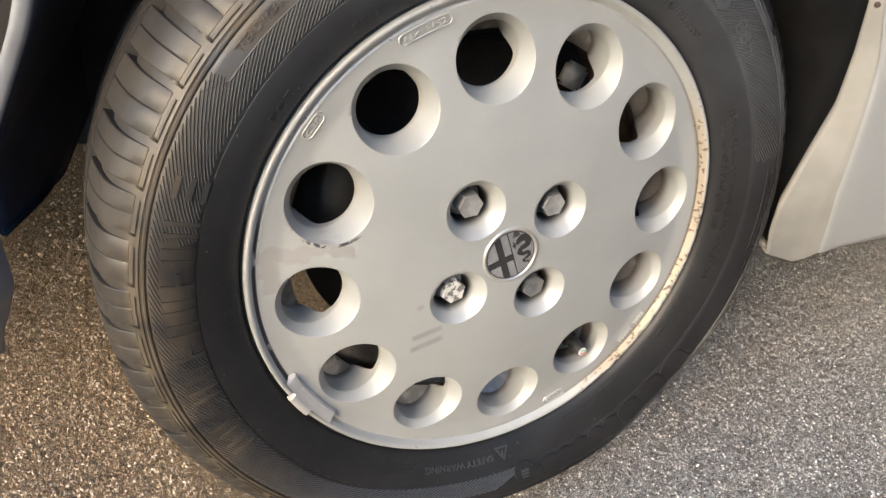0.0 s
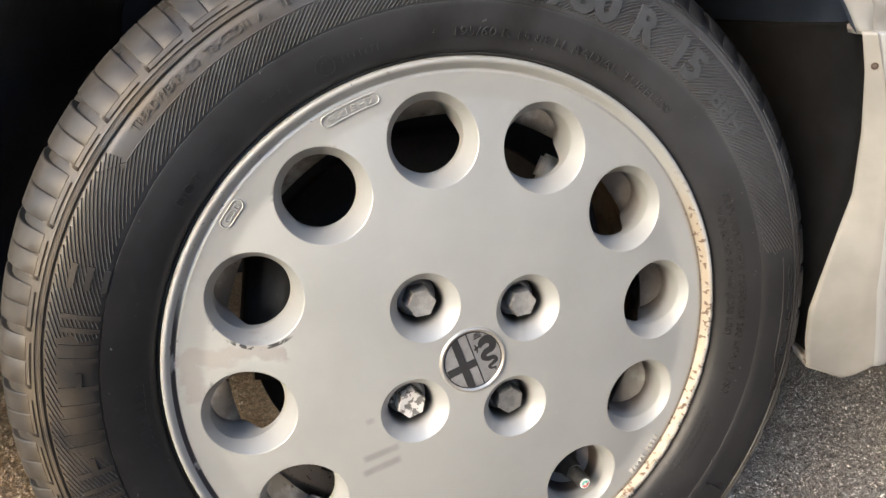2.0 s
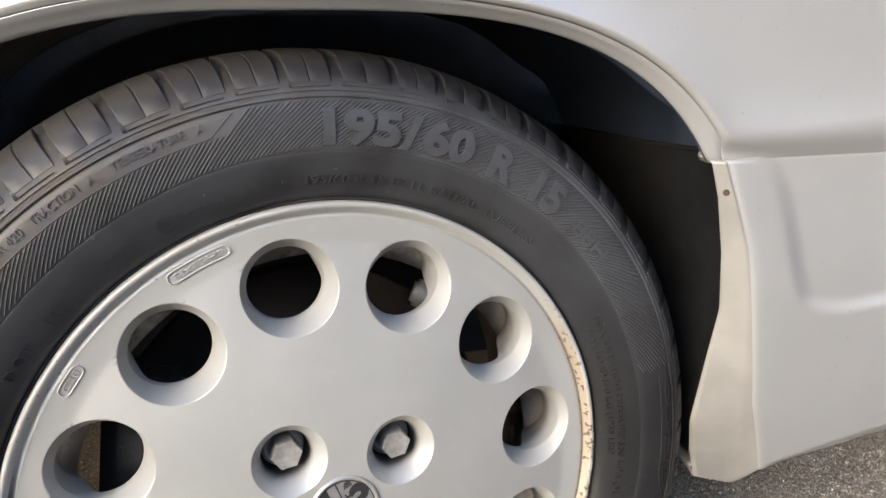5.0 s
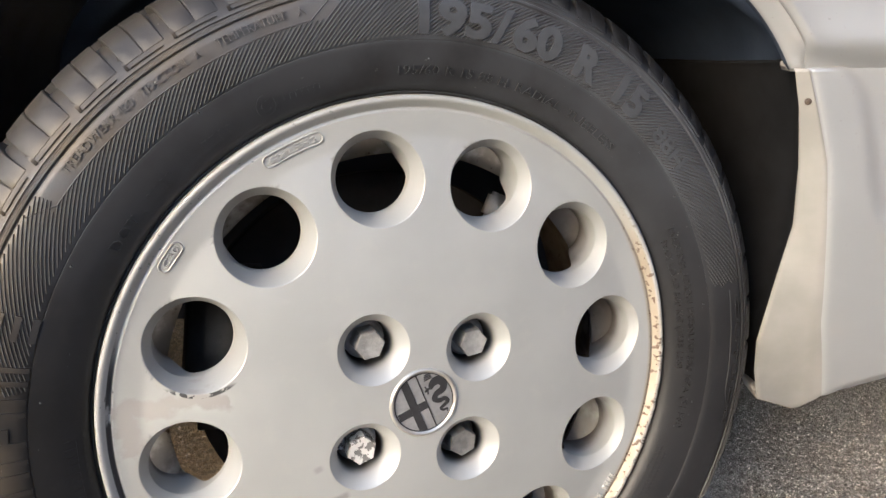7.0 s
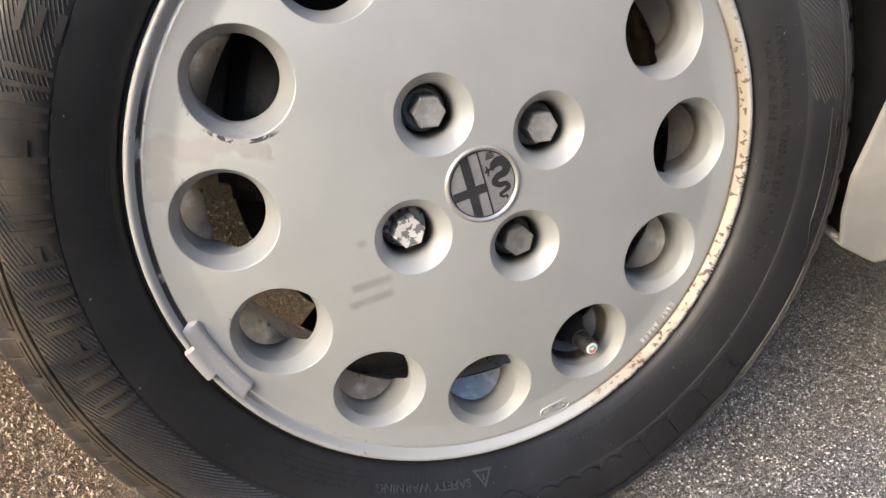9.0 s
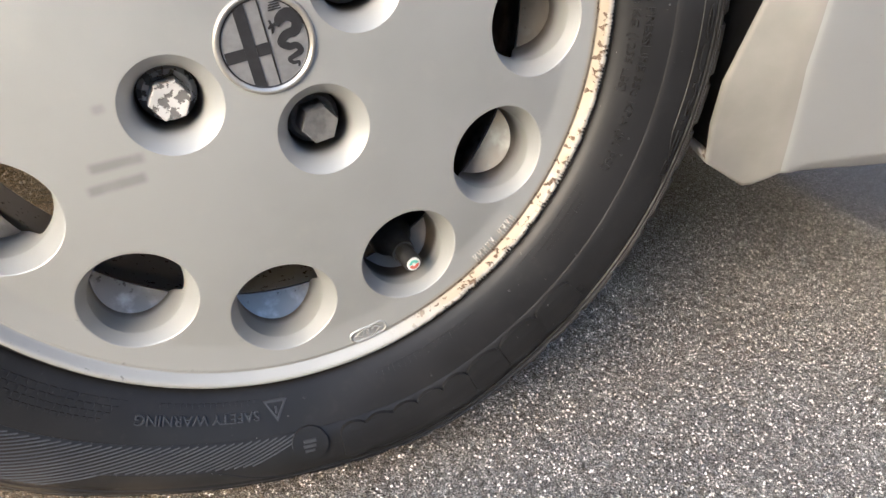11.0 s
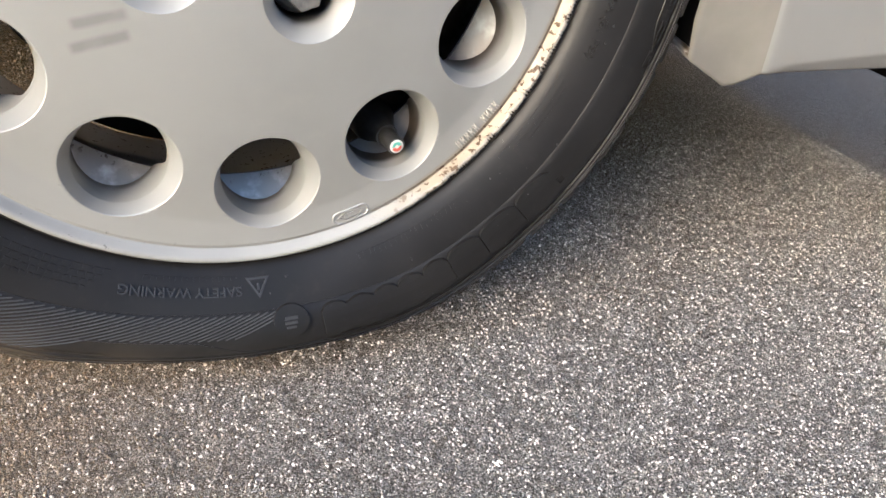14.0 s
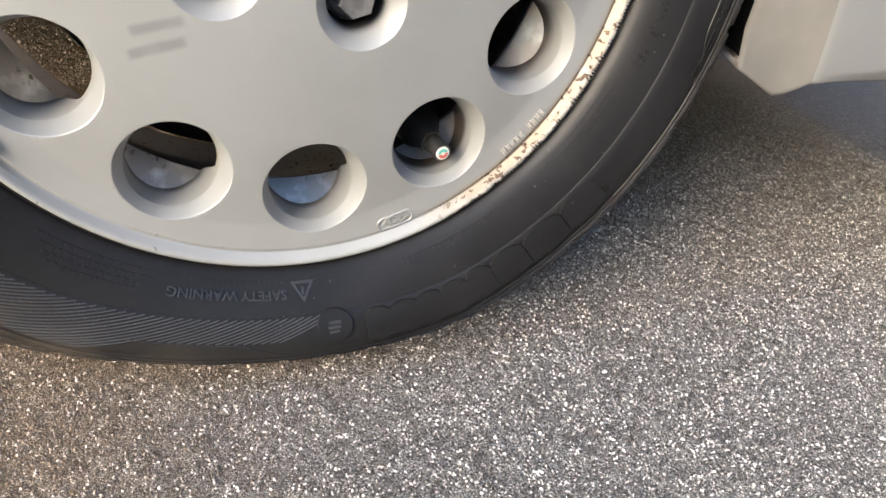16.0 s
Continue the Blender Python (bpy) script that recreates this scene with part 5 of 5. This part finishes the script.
for k, (turn, material, label) in enumerate(((0.12, M_BOLT, "dull zinc hexagonal wheel bolt"), (0.10, M_BOLT, "dull zinc hexagonal wheel bolt"),
                                             (0.32, M_BOLT_FLAKE, "wheel bolt with flaking pale coating"), (0.40, M_BOLT_DARK, "dark steel wheel bolt"))):
    wheel_bolt(BOLTS[k], turn, material, label)


def centre_badge():
    bm = bmesh.new()
    prof = ((0.0246, 0.0070), (0.0245, 0.0033), (0.0241, 0.0020), (0.0233, 0.0015), (0.0224, 0.0018), (0.0216, 0.0026), (0.0212, 0.0031))
    rings = [[bm.verts.new((r * math.cos(2 * math.pi * k / 72), y, r * math.sin(2 * math.pi * k / 72))) for k in range(72)] for r, y in prof]
    for a, b in zip(rings, rings[1:]):
        for k in range(72):
            bm.faces.new((a[k], a[(k + 1) % 72], b[(k + 1) % 72], b[k]))
    part("badge_ring", bm, M_RING, wheel, "worn metal ring of the centre cap")
    bm = bmesh.new()
    bmesh.ops.create_circle(bm, cap_ends=True, cap_tris=False, segments=64, radius=0.0214)
    bm.transform(pose(0, 0.0031, 0, 90, 0, 0))
    part("badge_plate", bm, M_PLATE, wheel, "silver round badge plate with black shapes", smooth=False)
    turn = Matrix.Rotation(radians(-20), 4, "Y")

    R = 0.0211

    def ink(points, name="badge_shape", proud=0.0005):
        """A flat inked shape; points are in plate radii."""
        b = bmesh.new()
        f = b.faces.new([b.verts.new((x * R, 0.0031 - proud, z * R)) for x, z in points])
        ext = bmesh.ops.extrude_face_region(b, geom=[f])
        for v in ext["geom"]:
            if isinstance(v, bmesh.types.BMVert):
                v.co.y = 0.0032
        bmesh.ops.recalc_face_normals(b, faces=b.faces[:])
        b.transform(turn)
        part(name, b, M_INK, wheel, smooth=False)

    edge = lambda x: math.sqrt(max(0, 0.985 ** 2 - x * x))
    x0, x1, z0, z1 = -0.50, -0.23, -0.25, 0.02
    ink([(x0, -edge(x0)), (x1, -edge(x1)), (x1, edge(x1)), (x0, edge(x0))])
    ink([(-edge(z0), z0), (x0 - 0.001, z0), (x0 - 0.001, z1), (-edge(z0), z1)])
    ink([(x1 + 0.001, z0), (0.06, z0), (0.06, z1), (x1 + 0.001, z1)])
    ink([(0.06, -edge(0.06)), (0.10, -edge(0.10)), (0.10, edge(0.10)), (0.06, edge(0.06))], "badge_line")
    # thin dark line round the plate
    b = bmesh.new()
    rg = [[b.verts.new((r * math.cos(2 * math.pi * k / 64), y, r * math.sin(2 * math.pi * k / 64))) for k in range(64)] for r, y in ((0.0214, 0.0026), (0.0207, 0.0026), (0.0207, 0.0032))]
    for a, c in zip(rg, rg[1:]):
        for k in range(64):
            b.faces.new((a[k], a[(k + 1) % 64], c[(k + 1) % 64], c[k]))
    part("badge_line", b, M_INK, wheel)
    # a plain wavy band that arches over and tapers downwards
    knots = [(0.36, 0.30, 0.05), (0.46, 0.44, 0.12), (0.66, 0.50, 0.15), (0.83, 0.34, 0.14), (0.74, 0.12, 0.12), (0.50, 0.07, 0.105), (0.36, -0.07, 0.095), (0.50, -0.20, 0.085), (0.68, -0.22, 0.075),
             (0.74, -0.36, 0.07), (0.58, -0.43, 0.06), (0.44, -0.48, 0.05), (0.50, -0.58, 0.042), (0.63, -0.60, 0.034), (0.60, -0.70, 0.02)]
    line = []
    for i in range(len(knots) - 1):
        p = [Vector(knots[min(len(knots) - 1, max(0, i + d))]) for d in (-1, 0, 1, 2)]
        for j in range(8):
            f = j / 8
            line.append(0.5 * (2 * p[1] + (p[2] - p[0]) * f + (2 * p[0] - 5 * p[1] + 4 * p[2] - p[3]) * f * f + (3 * p[1] - p[0] - 3 * p[2] + p[3]) * f ** 3))
    line.append(Vector(knots[-1]))
    b = bmesh.new()
    left, right = [], []
    for i, p in enumerate(line):
        t = line[min(len(line) - 1, i + 1)] - line[max(0, i - 1)]
        side = Vector((-t.y, t.x)).normalized() * p.z
        left.append(b.verts.new(((p.x + side.x) * R, 0.0026, (p.y + side.y) * R)))
        right.append(b.verts.new(((p.x - side.x) * R, 0.0026, (p.y - side.y) * R)))
    for i in range(len(line) - 1):
        b.faces.new((left[i], left[i + 1], right[i + 1], right[i]))
    bmesh.ops.recalc_face_normals(b, faces=b.faces[:])
    b.transform(turn)
    part("badge_shape", b, M_INK, wheel, smooth=False)
    for k in range(4):
        z = 0.66 + k * 0.055
        ink([(0.26 + 0.02 * k, z), (0.56 - 0.01 * k, z), (0.56 - 0.01 * k, z + 0.026), (0.26 + 0.02 * k, z + 0.026)])
    ink([(0.16, 0.27), (0.34, 0.33), (0.34, 0.38), (0.27, 0.38), (0.25, 0.47), (0.20, 0.47), (0.22, 0.37), (0.15, 0.32)])
    ink([(0.20, 0.16), (0.25, 0.18), (0.30, 0.33), (0.24, 0.33)])


centre_badge()


def balance_weight():
    bm = bmesh.new()
    rows = []
    n = 40
    for i in range(n + 1):
        u = i / n
        d = 206.0 + 17.5 * u
        cap = math.sqrt(max(0.0, 1 - max(0.0, (abs(u - 0.5) - 0.46) / 0.04) ** 2))
        lo, hi = 0.1965 - 0.0058 * (0.45 + 0.55 * cap), 0.2000
        a = radians(d)
        row = []
        for r, h in ((lo, -0.001), (lo + 0.0008, 0.0022 * cap + 0.0006), (lo + 0.0022, 0.0042 * cap + 0.0006), (0.1965, 0.0052 * cap + 0.0008), (hi, 0.0088), (hi + 0.0026, 0.0106), (0.2056, 0.0104), (0.2068, 0.0082), (0.2069, 0.0040)):
            clip = 0.22 < u < 0.60
            if r > 0.2001 and not clip:
                r, h = 0.2001, 0.0070
            row.append(bm.verts.new((r * math.cos(a), face_y(min(r, 0.197)) - h, r * math.sin(a))))
        rows.append(row)
    for p, q in zip(rows, rows[1:]):
        for j in range(8):
            bm.faces.new((p[j], p[j + 1], q[j + 1], q[j]))
    ob = part("balance_weight", bm, M_LEAD, wheel, "clip-on grey balance weight on the rim")
    auto_sharp(ob, 45)
    b = raised(bar_mesh(even_bars(9, 0.6, 31)), lambda x, y, h: Vector(((0.1930 + y * 0.0024) * math.cos(radians(221 - 11.5 * x)), face_y(0.193) - 0.0046 - h, (0.1930 + y * 0.0024) * math.sin(radians(221 - 11.5 * x)))), 0.0005)
    part("weight_mark", b, M_LEAD, wheel, smooth=False)


balance_weight()


def valve():
    base = Vector((0.1600 * math.cos(radians(-52.5)), 0.062, 0.1600 * math.sin(radians(-52.5))))
    tip = Vector((0.1630 * math.cos(radians(-52.2)), 0.0185, 0.1630 * math.sin(radians(-52.2))))
    q = (tip - base).to_track_quat("Z", "Y").to_matrix().to_4x4()
    length = (tip - base).length

    def turned(prof, name, material, label="", m=24):
        b = bmesh.new()
        rings = [[b.verts.new((r * math.cos(2 * math.pi * k / m), r * math.sin(2 * math.pi * k / m), z)) for k in range(m)] for r, z in prof]
        for a, c in zip(rings, rings[1:]):
            for k in range(m):
                b.faces.new((a[k], a[(k + 1) % m], c[(k + 1) % m], c[k]))
        b.faces.new(rings[-1])
        b.transform(Matrix.Translation(base) @ q)
        ob = part(name, b, material, wheel, label)
        auto_sharp(ob, 40)

    turned(((0.0145, -0.010), (0.0145, 0.004), (0.0130, 0.008), (0.0095, 0.012), (0.0072, length - 0.016)), "valve_stem", M_CAP, "black rubber valve stem")
    turned(((0.0056, length - 0.018), (0.0058, length - 0.016), (0.0058, length - 0.0012), (0.0053, length)), "valve_cap", M_CAP, "black valve cap with a coloured tip")
    turned(((0.0044, length), (0.0044, length + 0.0004), (0.0040, length + 0.0006)), "cap_disc", M_WHITE)
    for a0, a1, material in ((0.5, 3.4, M_TEAL), (3.6, 6.6, M_RED)):
        b = ring_mesh(0, 0, 0.0012, 0.0032, 12, a0, a1)
        b.transform(Matrix.Translation(base) @ q @ Matrix.Translation((0, 0, length + 0.0008)))
        part("cap_mark", b, material, wheel, smooth=False)


valve()


# ---- brake behind the wheel ----
def turned_part(prof, name, material, parent, label="", m=72):
    b = bmesh.new()
    rings = [[b.verts.new((r * math.cos(2 * math.pi * k / m), y, r * math.sin(2 * math.pi * k / m))) for k in range(m)] for r, y in prof]
    for a, c in zip(rings, rings[1:]):
        for k in range(m):
            b.faces.new((a[k], a[(k + 1) % m], c[(k + 1) % m], c[k]))
    b.faces.new(rings[0][::-1])
    ob = part(name, b, material, parent, label)
    auto_sharp(ob, 40)
    return ob


turned_part(((0.02, 0.060), (0.070, 0.060), (0.072, 0.104), (0.1455, 0.106), (0.1470, 0.1075), (0.1470, 0.1165), (0.1455, 0.118), (0.072, 0.120), (0.06, 0.15), (0.045, 0.20), (0.02, 0.24)), "brake_disc", M_DISC, wheel, "dark dusty brake disc")


def caliper():
    b = bmesh.new()
    bmesh.ops.create_cube(b, size=1.0)
    for v in b.verts:
        v.co = Vector((v.co.x * 0.060, v.co.y * 0.075, v.co.z * 0.115))
    bmesh.ops.bevel(b, geom=b.edges[:], offset=0.010, segments=3, affect="EDGES")
    b.transform(Matrix.Translation((-0.118, 0.100, 0.03)) @ Matrix.Rotation(radians(8), 4, "Y"))
    part("brake_caliper", b, M_DISC, wheel, "dark cast brake caliper")
    # a small pale block behind the upper holes
    b = bmesh.new()
    bmesh.ops.create_cube(b, size=1.0)
    for v in b.verts:
        v.co = Vector((v.co.x * 0.022, v.co.y * 0.012, v.co.z * 0.022))
    bmesh.ops.bevel(b, geom=b.edges[:], offset=0.003, segments=2, affect="EDGES")
    b.transform(Matrix.Translation((0.099, 0.097, 0.112)) @ Matrix.Rotation(radians(25), 4, "Y"))
    part("pale_block", b, M_PALE, wheel, "small pale block behind the wheel")


caliper()
turned_part(((0.0, 0.13), (0.020, 0.13), (0.020, 0.60), (0.0, 0.60)), "drive_shaft", M_STEEL, wheel, m=20)


def splash_shield():
    """The dark sheet behind the lower part of the brake disc."""
    b = ring_mesh(0, 0, 0.095, 0.178, 40, radians(-122), radians(-35))
    for v in b.verts:
        v.co = Vector((v.co.x, 0.135 + 0.012 * math.sin(math.hypot(v.co.x, v.co.y) * 120), v.co.y))
    ext = bmesh.ops.extrude_face_region(b, geom=b.faces[:])
    for v in ext["geom"]:
        if isinstance(v, bmesh.types.BMVert):
            v.co.y += 0.002
    bmesh.ops.recalc_face_normals(b, faces=b.faces[:])
    part("splash_shield", b, M_DISC, wheel, "dark brake splash shield")


splash_shield()
